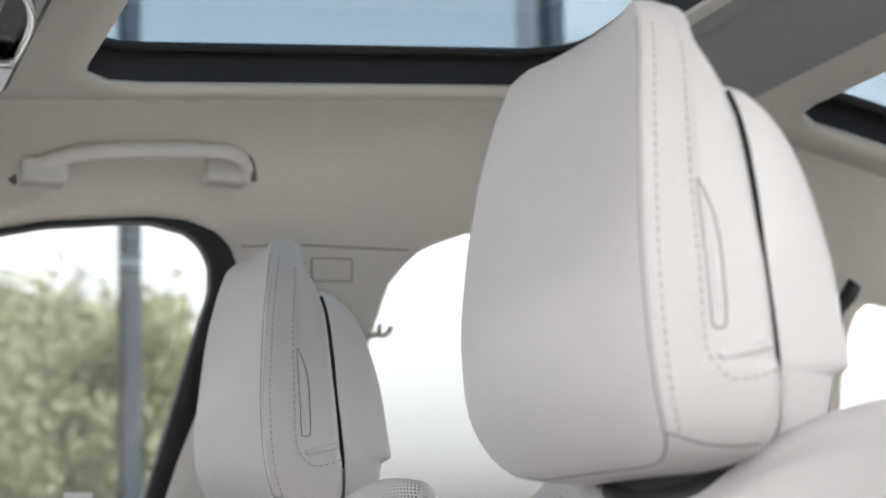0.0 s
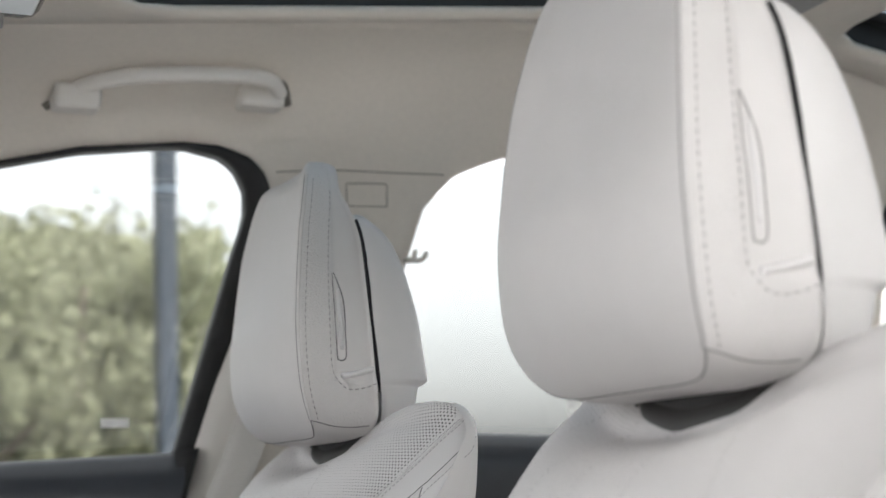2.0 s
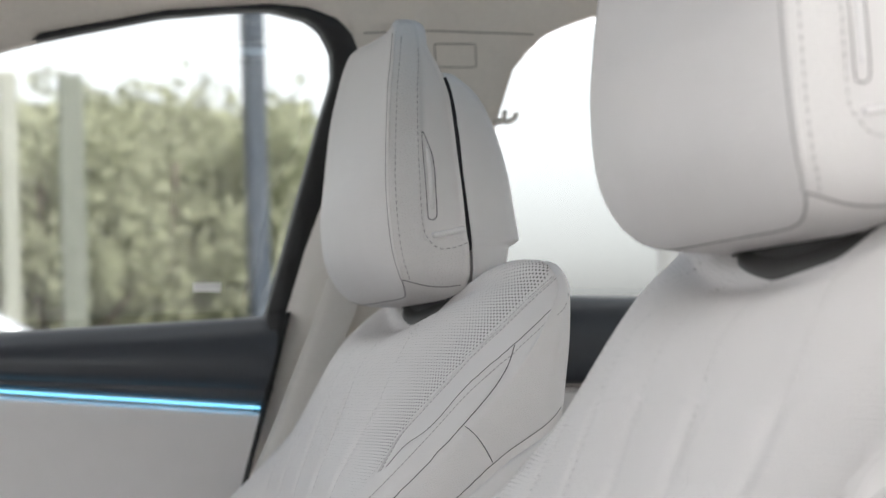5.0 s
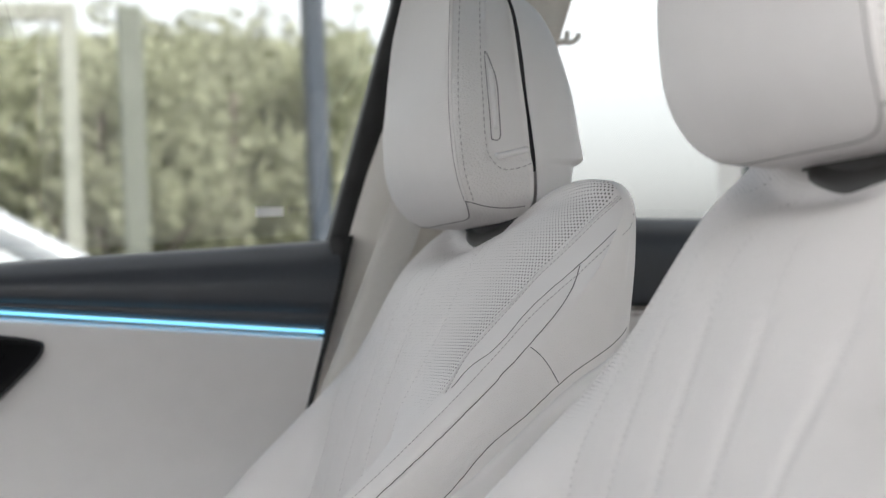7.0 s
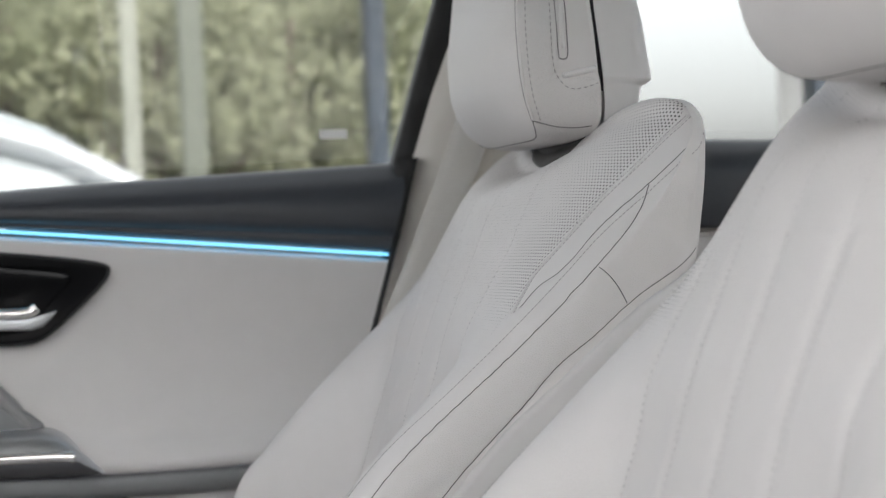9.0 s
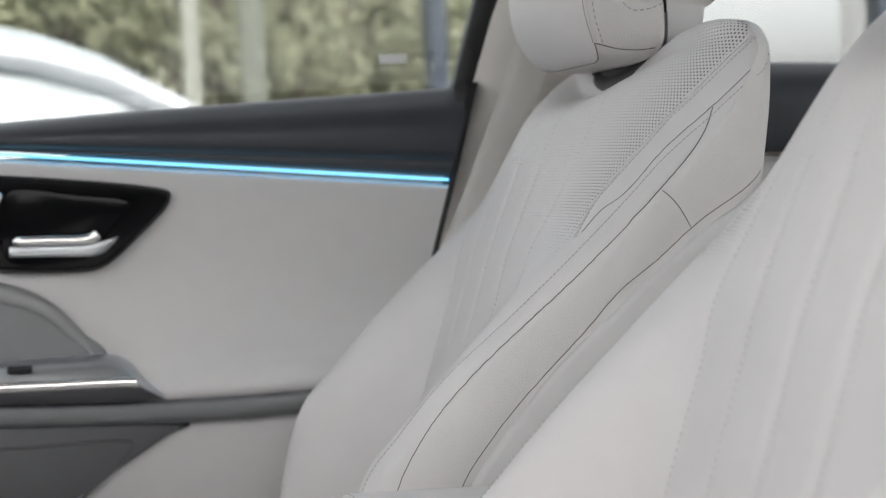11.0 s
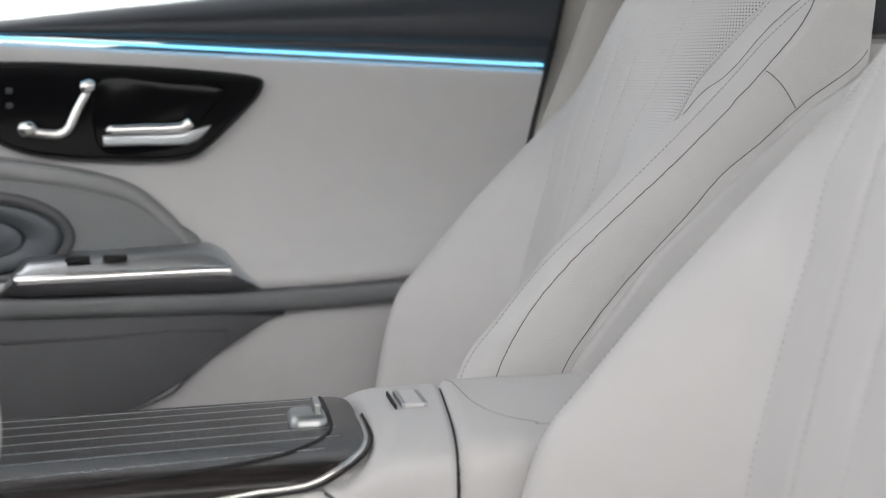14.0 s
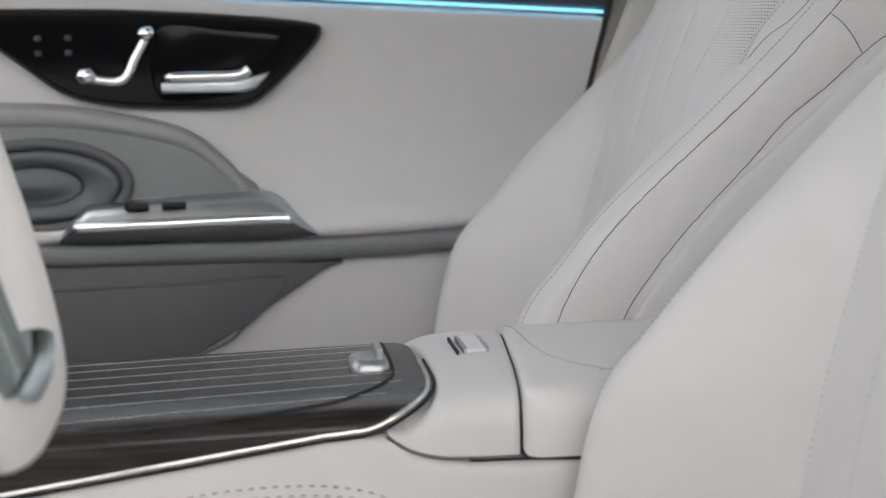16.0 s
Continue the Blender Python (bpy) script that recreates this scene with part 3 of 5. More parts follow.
def build_seat(label):
    seat = thing("front_seat", label, "car seat", "front seats")
    # ---- backrest
    me = seat_back()
    tree = tree_of(me)
    back = part("backrest", me, [leather_smooth, perforated], seat)
    for sgn in (1, -1):
        def on_back(name, shift=(0, 0, 0), lift=0.0):
            out = []
            for q in seam_line(name) + shift:
                hit, normal, _, _ = tree.find_nearest(Vector((q[0], q[1] * sgn, q[2])))
                out.append(tuple(hit + normal * lift * (1 if normal.y * q[1] * sgn >= 0 else -1)))
            line = np.array(out)
            for _ in range(2):
                line[1:-1] = .25 * line[:-2] + .5 * line[1:-1] + .25 * line[2:]
            return line
        for name in ("outer", "flank", "stub", "lower"):
            part("seam", tube(on_back(name), .0004, 6), seam_dark, back, "dark sunken seam")
        part("seam", tube(on_back("rim", (0, .0045, 0)), .0004, 6), seam_dark, back, "dark sunken seam")
        part("rim_edge", tube(on_back("rim", (0, .0028, 0)), .0011, 6), leather_smooth, back)
        part("stitching", dashes(on_back("rim", (0, -.001, 0), .0001), .0022, .0016, .00042), pale_thread, back, "pale grey stitching")
        part("stitching", dashes(on_back("crest", (0, 0, 0), .0001), .0022, .0016, .00042), pale_thread, back, "pale grey stitching")
    for yk in (-.135, -.0675, 0, .0675, .135):
        pts = cast(tree, [(-.6, yk * (1 - .15 * max(0, (z - .9)) / .1), z) for z in np.linspace(.60, .985, 100)], (1, 0, 0), -.0001)
        part("channel_seam", dashes(pts, .0014, .0036, .00038), thread, back, "punched channel line")
    # ---- lower side panel and hinge cover
    for sgn in (-1, 1):
        edge = [(x + .004, z - .004) for x, z in cat([(-.165, .62), (-.155, .66), (-.127, .702), (-.083, .755), (-.03, .803), (.025, .851), (.058, .872), (.082, .887)], 40)]
        bm = plate([(-.16, .44)] + edge + [(.084, .80), (.075, .70), (.05, .44)], -.2545, -.235, .006)
        if sgn > 0:
            bmesh.ops.scale(bm, vec=(1, -1, 1), verts=bm.verts)
            bmesh.ops.reverse_faces(bm, faces=bm.faces[:])
        part("side_panel", bm, leather_plain, seat)
    # ---- seat cushion
    rows = []
    for y in np.linspace(-.255, .255, 60):
        a = abs(y) / .255
        lift = .035 * np.clip((a - .55) / .3, 0, 1) - .06 * np.clip((a - .9) / .1, 0, 1) ** 2
        prof = [(-.14, .40), (-.145, .47 + lift), (-.20, .485 + lift), (-.35, .49 + lift), (-.52, .50 + lift), (-.60, .495 + lift * .6), (-.64, .46), (-.65, .40), (-.62, .34)]
        rows.append([(x, y, z) for x, z in cat(prof, 60)])
    part("seat_cushion", grid("seat_cushion", np.array(rows), flip=True), leather_smooth, seat)
    part("seat_base", box(.46, .44, .20, .02, 3, (-.36, 0, .28)), grey_dark, seat)
    # ---- head restraint
    cush = headrest_cushion()
    ctree = tree_of(cush)
    hr = part("headrest", cush, [leather, leather_insert], seat, "padded ivory leather head restraint")
    part("rear_shell", headrest_shell(), shell_plastic, hr, "smooth ivory plastic shell")
    # black filling that puts in the shade of the deep joint
    core = []
    for z, g, w in smooth_rows([1.005, 1.030, 1.06, 1.12, 1.158, 1.174], ([.042, .040, .0375, .0305, .0265, .0225], [.090, .112, .1235, .1225, .116, .108]), 30):
        core.append([(g, -w, z), (g, w, z), (g + .010, w, z), (g + .010, -w, z)])
    part("joint_core", grid("joint_core", np.array(core), closed=True, caps=True), gap_black, hr, "black filling for the shade in the joint between cushion and shell", smooth=False)
    for sgn in (-1, 1):
        def on_hr(pts, n=80, lift=0.0001, closed=False):
            return cast(ctree, [(x, sgn * .4, z) for x, z in cat(pts, n, closed=closed)], (0, -sgn, 0), lift)
        pipe = [(-.0145, 1.001), (-.0225, 1.018), (-.0275, 1.04), (-.0305, 1.075), (-.030, 1.105), (-.028, 1.14), (-.0258, 1.165), (-.0226, 1.185), (-.0196, 1.203), (-.0168, 1.216)]
        pts = on_hr([(x + .0008, z) for x, z in pipe], 90, 0)
        part("piping", tube(pts, .0011, 8), leather_smooth, hr)
        part("seam", tube(on_hr([(x - .0009, z) for x, z in pipe], 90, 0), .0003, 6), seam_dark, hr, "dark sunken seam")
        part("stitching", dashes(on_hr([(x + .0062, z) for x, z in pipe], 120), .0032, .0024, .0004), thread, hr, "grey stitching")
        jl = [(.0445, 1.026), (.0438, 1.031), (.0425, 1.04), (.0395, 1.06), (.0355, 1.09), (.0325, 1.12), (.0292, 1.146), (.0265, 1.163), (.0235, 1.175)]
        jw = [.1195, .1215, .1235, .1248, .1253, .1240, .1212, .1175, .1130]
        # black strip along the joint, its depth shade put in as colour
        part("joint_line", tube([(x, sgn * (w - .0005), z) for (x, z), w in zip(cat(jl, 40), np.interp(np.linspace(0, 8, 40), range(9), jw))], .0016, 8), gap_black, hr, "black filling for the shade in the joint between cushion and shell")
        inner = [(.040, 1.0325), (.030, 1.0285), (.018, 1.0265), (.010, 1.029), (.004, 1.036), (.000, 1.045), (-.002, 1.06), (-.0032, 1.09), (-.0035, 1.13), (-.002, 1.165), (.001, 1.19), (.002, 1.205)]
        part("stitching", dashes(on_hr(inner, 140), .0032, .0024, .0004), thread, hr, "grey stitching")
        under = cast(ctree, [(-.6, sgn * y, .9868 + .0135 * (y / .113) ** 8) for y in np.linspace(0, .113, 50)], (1, 0, 0), 0)
        part("seam", tube(under, .0005, 6), seam_dark, hr, "dark sunken seam")
        low = [(-.0145, 1.0005), (-.006, .9985), (.004, .9965), (.014, .9955), (.026, .9955), (.038, .997)]
        part("seam", tube(on_hr(low, 60, 0), .0005, 6), seam_dark, hr, "dark sunken seam")
        ring = [(.0005, 1.126), (.0075, 1.112), (.0105, 1.098), (.0115, 1.075), (.0125, 1.056), (.0105, 1.0515), (.0065, 1.0515), (.0045, 1.056), (.0022, 1.09)]
        pts = on_hr(ring, 70, 0, True)
        if len(pts) > 60:
            part("button_gap", tube(pts, .00045, 6, closed=True), seam_dark, hr, "thin gap round the release button")
        bar = on_hr([(.0055, 1.113), (.0072, 1.09), (.0085, 1.06)], 20, -.0012)
        part("release_button", tube(bar, [.0016] + [.0026] * 18 + [.0016], 10), shell_plastic, hr, "slim ivory release button")
        lip = on_hr([(.008, 1.0375), (.018, 1.0395), (.030, 1.0425), (.0385, 1.045)], 24, 0)
        part("lip", tube(lip, [.0012] + [.0028] * 22 + [.0014], 10), shell_plastic, hr, "moulded ivory lip")
    # ---- posts and collars
    for y in (-.075, .075):
        part("post", tube([(.036, y, 1.03), (.044, y, .96)], .006, 14), post_metal, seat, "steel head restraint post")
    loop = [(math.cos(a), math.sin(a)) for a in np.linspace(0, 2 * math.pi, 72, endpoint=False)]
    g = []
    for k, h in ((1.03, -.004), (1.03, .0006), (1.0, .0018), (.95, .0022), (.8, .0026), (.6, .003), (.4, .003), (.2, .003), (.05, .003)):
        g.append([(x, y, z + h) for x, y, z in cast(tree, [(.046 + k * u * .021, k * v * .084 - .006, 1.2) for u, v in loop], (0, 0, -1), 0)])
    collar = part("post_collar", grid("post_collar", np.array(g), closed=True, caps=True), collar_grey, seat, "plastic collar under the head restraint, shade put into its colour")
    # dark block for the bracket and the shade in the gap below the headrest
    g = [[(.048 + u * (.0185 - e), v * (.080 - e) - .006, z) for u, v in loop] for e, z in ((0, .945), (.001, .990), (.003, .998), (.006, 1.004))]
    part("bracket", grid("bracket", np.array(g), closed=True, caps=True), collar_grey, collar, "post bracket with the shade round the posts put into its colour")
    return seat


seat_right = build_seat("ivory leather front passenger seat with perforated fluted backrest")
seat_right.location = (0, .37, 0)
seat_left = copy_thing(seat_right, pose(0, -.37, 0))
tagged(seat_left, "ivory leather driver's seat with padded head restraint")


# ---------------------------------------------------------------- body side with its window openings
SIDE_Z = [.20, .80, .90, .95, 1.0, 1.1, 1.2, 1.3, 1.35, 1.39, 1.405, 1.42]
SIDE_Y = [.77, .775, .765, .76, .75, .72, .685, .64, .60, .535, .495, .468]


def side_y(z):
    return float(np.interp(z, SIDE_Z, SIDE_Y))


def roof_rise(x):
    return .092 * (float(np.clip(x, -.6, .36)) + .026)


def sheet(outline, holes, place, step=.02, thick=.012, way=(0, 1, 0)):
    """A curved panel: an outline with holes in the plane, filled finely and laid out by place(a, b)."""
    pts, edges, loops = [], [], []
    for loop in [outline] + holes:
        loop = even(list(loop) + [loop[0]], step)[:-1]
        base = len(pts)
        pts += [Vector(q) for q in loop]
        edges += [(base + i, base + (i + 1) % len(loop)) for i in range(len(loop))]
        loops.append(np.array(loop))

    def inside(q, loop):
        x, y = q
        a, b = loop, np.roll(loop, -1, 0)
        cross = ((a[:, 1] > y) != (b[:, 1] > y)) & (x < (b[:, 0] - a[:, 0]) * (y - a[:, 1]) / (b[:, 1] - a[:, 1] + 1e-15) + a[:, 0])
        return cross.sum() % 2 == 1
    lo, hi = loops[0].min(0), loops[0].max(0)
    for a in np.arange(lo[0] + step * .6, hi[0], step):
        for b in np.arange(lo[1] + step * .6, hi[1], step):
            if inside((a, b), loops[0]) and not any(inside((a, b), h) for h in loops[1:]):
                if min(np.min(np.hypot(*(l - (a, b)).T)) for l in loops) > step * .55:
                    pts.append(Vector((a, b)))
    vs, _, fs, *_ = delaunay_2d_cdt(pts, edges, [], 0, 1e-6)
    keep = []
    for q in fs:
        c = np.mean([vs[i] for i in q], 0)
        if inside(c, loops[0]) and not any(inside(c, h) for h in loops[1:]):
            keep.append(q)
    bm = bmesh.new()
    bv = [bm.verts.new(place(v[0], v[1])) for v in vs]
    for q in keep:
        bm.faces.new([bv[i] for i in q])
    bmesh.ops.delete(bm, geom=[v for v in bm.verts if not v.link_faces], context="VERTS")
    ext = bmesh.ops.extrude_face_region(bm, geom=bm.faces[:], use_keep_orig=True)
    bmesh.ops.translate(bm, vec=[thick * w for w in way], verts=[e for e in ext["geom"] if isinstance(e, bmesh.types.BMVert)])
    bmesh.ops.recalc_face_normals(bm, faces=bm.faces[:])
    return bm


def on_side_wall(x, z):
    s = np.clip((z - 1.25) / .15, 0, 1)
    return (x, side_y(z), z + roof_rise(x) * s * s * .9)


FRONT_OPEN = [(-.80, .90), (-.045, .935), (-.027, .990), (-.003, 1.10), (.015, 1.187), (.027, 1.239), (.024, 1.268), (.006, 1.293), (-.017, 1.301), (-.055, 1.3065), (-.090, 1.304), (-.166, 1.295),
              (-.251, 1.275), (-.307, 1.260), (-.45, 1.215), (-.62, 1.13), (-.78, 1.0)]
REAR_OPEN = [(.155, .98), (.75, .99), (.785, 1.10), (.77, 1.20), (.70, 1.275), (.62, 1.310), (.45, 1.328), (.307, 1.315), (.271, 1.304), (.240, 1.288), (.216, 1.258), (.207, 1.212), (.190, 1.12)]
QUARTER_OPEN = [(.835, 1.02), (.818, 1.17), (.812, 1.23), (.816, 1.257), (.83, 1.272), (.87, 1.275), (1.0, 1.24), (1.10, 1.12), (1.10, 1.03)]
side = [(-1.10, .86), (1.35, .86), (1.35, 1.20), (.95, 1.415), (.3, 1.418), (-.35, 1.418), (-.62, 1.32), (-.95, 1.07)]
for name, mirror, holes, label in (("wall_passenger_side", 1, [FRONT_OPEN, REAR_OPEN, QUARTER_OPEN], "beige fabric-covered roof rail and pillars with two window openings"),):
    solo(name, sheet(side, holes, on_side_wall, .022, .03), headlining, label, "side wall", kind="structure")
# driver's side: roof rail and rear quarter only, the door stands open
rail = [(-.62, 1.30), (-.35, 1.33), (.20, 1.345), (.30, 1.20), (.27, .30), (1.35, .30), (1.35, 1.20), (.95, 1.415), (.3, 1.418), (-.35, 1.418)]
rear_open_l = [(.42, 1.01), (.75, 1.02), (.80, 1.10), (.74, 1.22), (.62, 1.285), (.45, 1.30), (.40, 1.28)]
solo("wall_driver_side", sheet(rail, [rear_open_l], lambda x, z: (x, -side_y(z), on_side_wall(x, z)[2]), .03, .03, (0, -1, 0)), headlining,
     "beige roof rail and rear quarter beside the open driver's doorway", "side wall", kind="structure")

# ---------------------------------------------------------------- roof with two glass panes
def on_roof(x, y):
    return (x, y, 1.406 + roof_rise(x) - .0 * y * y + .004 * max(0, 1 - (y / .5) ** 2) - .42 * max(0, x - .45) ** 2 - .25 * max(0, -.30 - x) ** 2)


def rounded(x0, y0, x1, y1, r, n=6):
    out = []
    for cx, cy, a in ((x1 - r, y1 - r, 0), (x0 + r, y1 - r, 90), (x0 + r, y0 + r, 180), (x1 - r, y0 + r, 270)):
        out += [(cx + r * math.cos(radians(a + 90 * i / n)), cy + r * math.sin(radians(a + 90 * i / n))) for i in range(n + 1)]
    return out


PANE_A = rounded(-.17, -.45, .345, .45, .06)
PANE_B = rounded(.60, -.45, .97, .445, .05)
roof_out = [(-.62, -.52), (1.05, -.52), (1.05, .52), (-.62, .52)]
solo("ceiling", sheet(roof_out, [PANE_A, PANE_B], on_roof, .04, .006, (0, 0, 1)), headlining, "beige fabric headlining with two sunroof openings", "ceiling", kind="structure")
for i, (pane, label) in enumerate(((rounded(-.19, -.47, .365, .47, .06), "blue-tinted panoramic roof glass with black rim"), (rounded(.58, -.465, .99, .46, .05), "rear roof glass with black rim"))):
    roof = thing(f"window_{i + 1}", label, "roof window", kind="structure")
    big = pane
    c = np.mean(big, 0)
    small = [tuple(np.clip(np.array(q) - c, -9, 9) * (.93, .925) + c) for q in big]
    part("rim", sheet(big, [small], lambda x, y: (x, y, on_roof(x, y)[2] + .036), .03, .006, (0, 0, 1)), rubber, roof, "black ceramic glass rim")
    g = part("pane", sheet(big, [], lambda x, y: (x, y, on_roof(x, y)[2] + .046), .08, .004, (0, 0, 1)), roof_glass, roof)
    g.visible_shadow = False
# grey cross-beam between the two panes
beam = np.array([[(x, y, on_roof(x, y)[2] - d) for x, d in ((.358, -.002), (.366, .004), (.378, .005), (.384, .001), (.392, .006), (.43, .009), (.48, .008), (.53, .003), (.545, -.003))] for y in np.linspace(-.46, .46, 40)])
solo("roof_beam", grid("roof_beam", beam), grey_visor, "grey roof cross-beam behind the front roof glass", "roof beam", kind="structure")
# black seal lining each roof opening
for q in (PANE_A, PANE_B):
    c = np.mean(q, 0)
    loop = np.array([on_roof(*(np.array(e) + (np.array(e) - c) * .012)) for e in even(q + q[:1], .02)[:-1]])
    ring = np.array([loop + (0, 0, .0062), loop + (0, 0, .046)])
    solo("trim", grid("seal", ring, closed=True), rubber, "black rubber seal lining the roof opening", "seal", kind="structure")

# ---------------------------------------------------------------- floor, bulkhead and rear wall of the cabin
solo("floor", box(2.6, 1.54, .03, .004, 1, (.1, 0, .185)), carpet, "dark carpeted cabin floor", "floor", kind="structure")
solo("wall_front", sheet([(-.77, .20), (.77, .20), (.77, .86), (-.77, .86)], [], lambda y, z: (-1.15 + .05 * z, y, z), .2, .03, (-1, 0, 0)), soft_black,
     "plain dark bulkhead under the windscreen", "wall", kind="structure")
solo("wall_rear", sheet([(-.76, .20), (.76, .20), (.76, .98), (-.76, .98)], [], lambda y, z: (1.30, y, z), .2, .03, (1, 0, 0)), carpet,
     "plain rear bulkhead behind the back seat", "wall", kind="structure")


# ---------------------------------------------------------------- passenger door
def strip_z(x):
    return .887 + (-.054 - x) * .0645


def sill_z(x):
    return .988 - .075 * np.clip((-.045 - x), 0, 2) - .05 * max(0, -.3 - x) ** 2


door = thing("car_door", "ivory and black front passenger door with blue ambient light", "car door")
DX0, DX1 = -1.05, -.052


def door_end(z):
    """The door's rear edge leans back with its height and rounds off at the sill."""
    return -.0462 + .235 * (z - .894) - 14 * max(0, z - .957) ** 2


def door_rows(prof, x0, x1, n=60):
    def lean(x, z):
        return x + (door_end(z) - DX1) * np.clip((x + .35) / .298, 0, 1) ** 2 if x < 0 else x
    return np.array([[(lean(x, z), y, z) for y, z in prof(x)] for x in np.linspace(x0, x1, n)])


def upper_prof(x):
    s, t = sill_z(x), strip_z(x)
    d = s - t
    return cat([(.775, s - .002), (.757, s), (.738, s - .07 * d), (.722, s - .24 * d), (.714, s - .46 * d), (.714, t + .34 * d), (.718, t + .25 * d), (.722, t + .20 * d), (.7215, t + .14 * d), (.724, t + .005), (.73, t + .004)], 50)


part("top_trim", grid("top_trim", door_rows(upper_prof, DX0, DX1, 70), flip=True), soft_black, door, "black soft-touch door top")
xs = np.linspace(DX0, -.0495, 60)
strip = np.array([[(x, y, strip_z(x) + dz) for y, dz in ((.727, .0026), (.7205, .0024), (.7195, .0009), (.7205, -.0005), (.727, -.0008))] for x in xs])
part("light_strip", grid("light_strip", strip, flip=True), blue_glow, door, "blue glowing ambient light strip")


def ledge(x):
    """Height of the lower edge of the ivory panel."""
    return float(np.interp(x, [-1.05, -.60, -.40, -.33, -.26, -.20, -.05], [.667, .6634, .6628, .6636, .6658, .669, .680]))


def panel_prof(x):
    t, b = strip_z(x) - .004, ledge(x)
    return cat([(.735, t), (.724, t - .002), (.7225, t - .012), (.7275, t - .05), (.731, t - .10), (.728, b + .075), (.716, b + .045), (.698, b + .026), (.688, b + .012), (.690, b + .002), (.70, b)], 60)


part("ivory_panel", grid("ivory_panel", door_rows(panel_prof, DX0, DX1, 70), flip=True), leather_plain, door, "ivory upholstered door panel")


def band_prof(x):
    b = ledge(x)
    return cat([(.72, b + .001), (.697, b - .001), (.690, b - .006), (.692, b - .018), (.703, b - .025), (.725, b - .028)], 30)


part("grey_band", grid("grey_band", door_rows(band_prof, DX0, DX1, 50), flip=True), grey_trim, door, "grey moulded band under the ledge")


def lower_prof(x):
    b = ledge(x)
    return cat([(.716, b - .022), (.715, b - .05), (.718, b - .10), (.725, .50), (.735, .42), (.74, .25)], 30)


part("lower_panel", grid("lower_panel", door_rows(lower_prof, DX0, DX1, 50), flip=True), leather_plain, door, "ivory lower door panel")
pocket = [(-1.0, .640), (-.70, .638), (-.50, .638), (-.385, .638), (-.322, .6365), (-.346, .629), (-.4015, .5923), (-.437, .567), (-.490, .539), (-.60, .49), (-1.0, .42)]
part("pocket_panel", plate([tuple(q) for q in even(pocket + pocket[:1], .012)[:-1]], .704, .735, .002, 2), grey_dark, door, "dark grey door pocket panel")
hollow = [(-1.0, .615), (-.70, .614), (-.52, .617), (-.405, .6215), (-.388, .6145), (-.400, .598), (-.430, .572), (-.4666, .5473), (-.62, .50), (-1.0, .45)]
part("pocket_edge", tube([(x, .7035, z) for x, z in cat(hollow, 90, closed=True)], .0016, 6, closed=True), grey_dark, door, "grey rim of the door pocket")
# grey curved armrest bowl with loudspeaker
bowl = [(-1.0, .80), (-.672, .803), (-.56, .794), (-.486, .771), (-.447, .740), (-.420, .705), (-.60, .695), (-1.0, .69)]
bm = plate([tuple(q) for q in cat(bowl, 80, closed=True)], .697, .735, .005, 3)
part("armrest_bowl", bm, grey_trim, door, "grey curved armrest bowl")
rim_out = cat([(-1.0, .805), (-.672, .806), (-.572, .797), (-.488, .7765), (-.4435, .743), (-.4165, .708)], 60)
rim_in = cat([(-1.0, .780), (-.672, .780), (-.573, .7745), (-.4886, .7554), (-.448, .7265), (-.4225, .704)], 60)
part("bowl_rim", grid("bowl_rim", np.array([[(*(o + (i - o) * k), d) for k, d in ((0, .724), (.06, .704), (.25, .6955), (.6, .6935), (.9, .6965), (1, .702))] for o, i in zip(rim_out, rim_in)])[:, :, [0, 2, 1]]), grey_rim, door, "soft grey rim over the bowl")
SPX, SPZ = -.635, .722
ring = [(SPX + .098 * math.cos(a) * (1 if math.cos(a) < 0 else .93), .694, SPZ + .043 * math.sin(a)) for a in np.linspace(0, 2 * math.pi, 60, endpoint=False)]
speaker = part("loudspeaker", tube(ring, .006, 10, closed=True), grey_dark, door, "oval loudspeaker with dark rim")
g = np.array([[(SPX + .094 * s * math.cos(a), .693 - d, SPZ + .040 * s * math.sin(a)) for a in np.linspace(0, 2 * math.pi, 48, endpoint=False)] for s, d in ((1, 0), (.8, .004), (.55, .002), (.5, -.001), (.3, .005), (.02, .009))])
part("grille", grid("grille", g, closed=True, caps=True), grille_dark, speaker, "dark metal loudspeaker mesh")
# chrome switch panel
SW_X = [-.615, -.598, -.585, -.523, -.416, -.400, -.388, -.374, -.352]
SW_Z = [.669, .690, .7035, .7065, .712, .709, .702, .687, .668]


def switch_rows(k0, k1):
    out = []
    for x in np.linspace(-.615, -.352, 70):
        t = float(np.interp(x, SW_X, SW_Z))
        m = min(t - .002, .689 + .012 * (x + .6) * .3)
        e = .014 * (np.clip((-.59 - x) / .025, 0, 1) + np.clip((x + .385) / .033, 0, 1))
        prof = [(.712, t + .001), (.690 + e, t), (.674 + e, t - .3 * (t - m)), (.665 + e, m), (.663 + e, m - .35 * (m - .665)), (.668 + e, m - .7 * (m - .665)), (.680 + e, .6645), (.700, .663)]
        out.append([(x, y, z) for y, z in cat(prof, 43)[k0:k1]])
    return np.array(out)


swm = part("switch_panel", grid("switch_panel", switch_rows(0, 25), flip=True), brushed, door, "brushed metal armrest switch panel")
# lower facet of the chrome wedge, its dark look put into a grey material
part("lower_face", grid("lower_face", switch_rows(24, 43), flip=True), grey_dark, swm, "dark lower face of the switch panel")
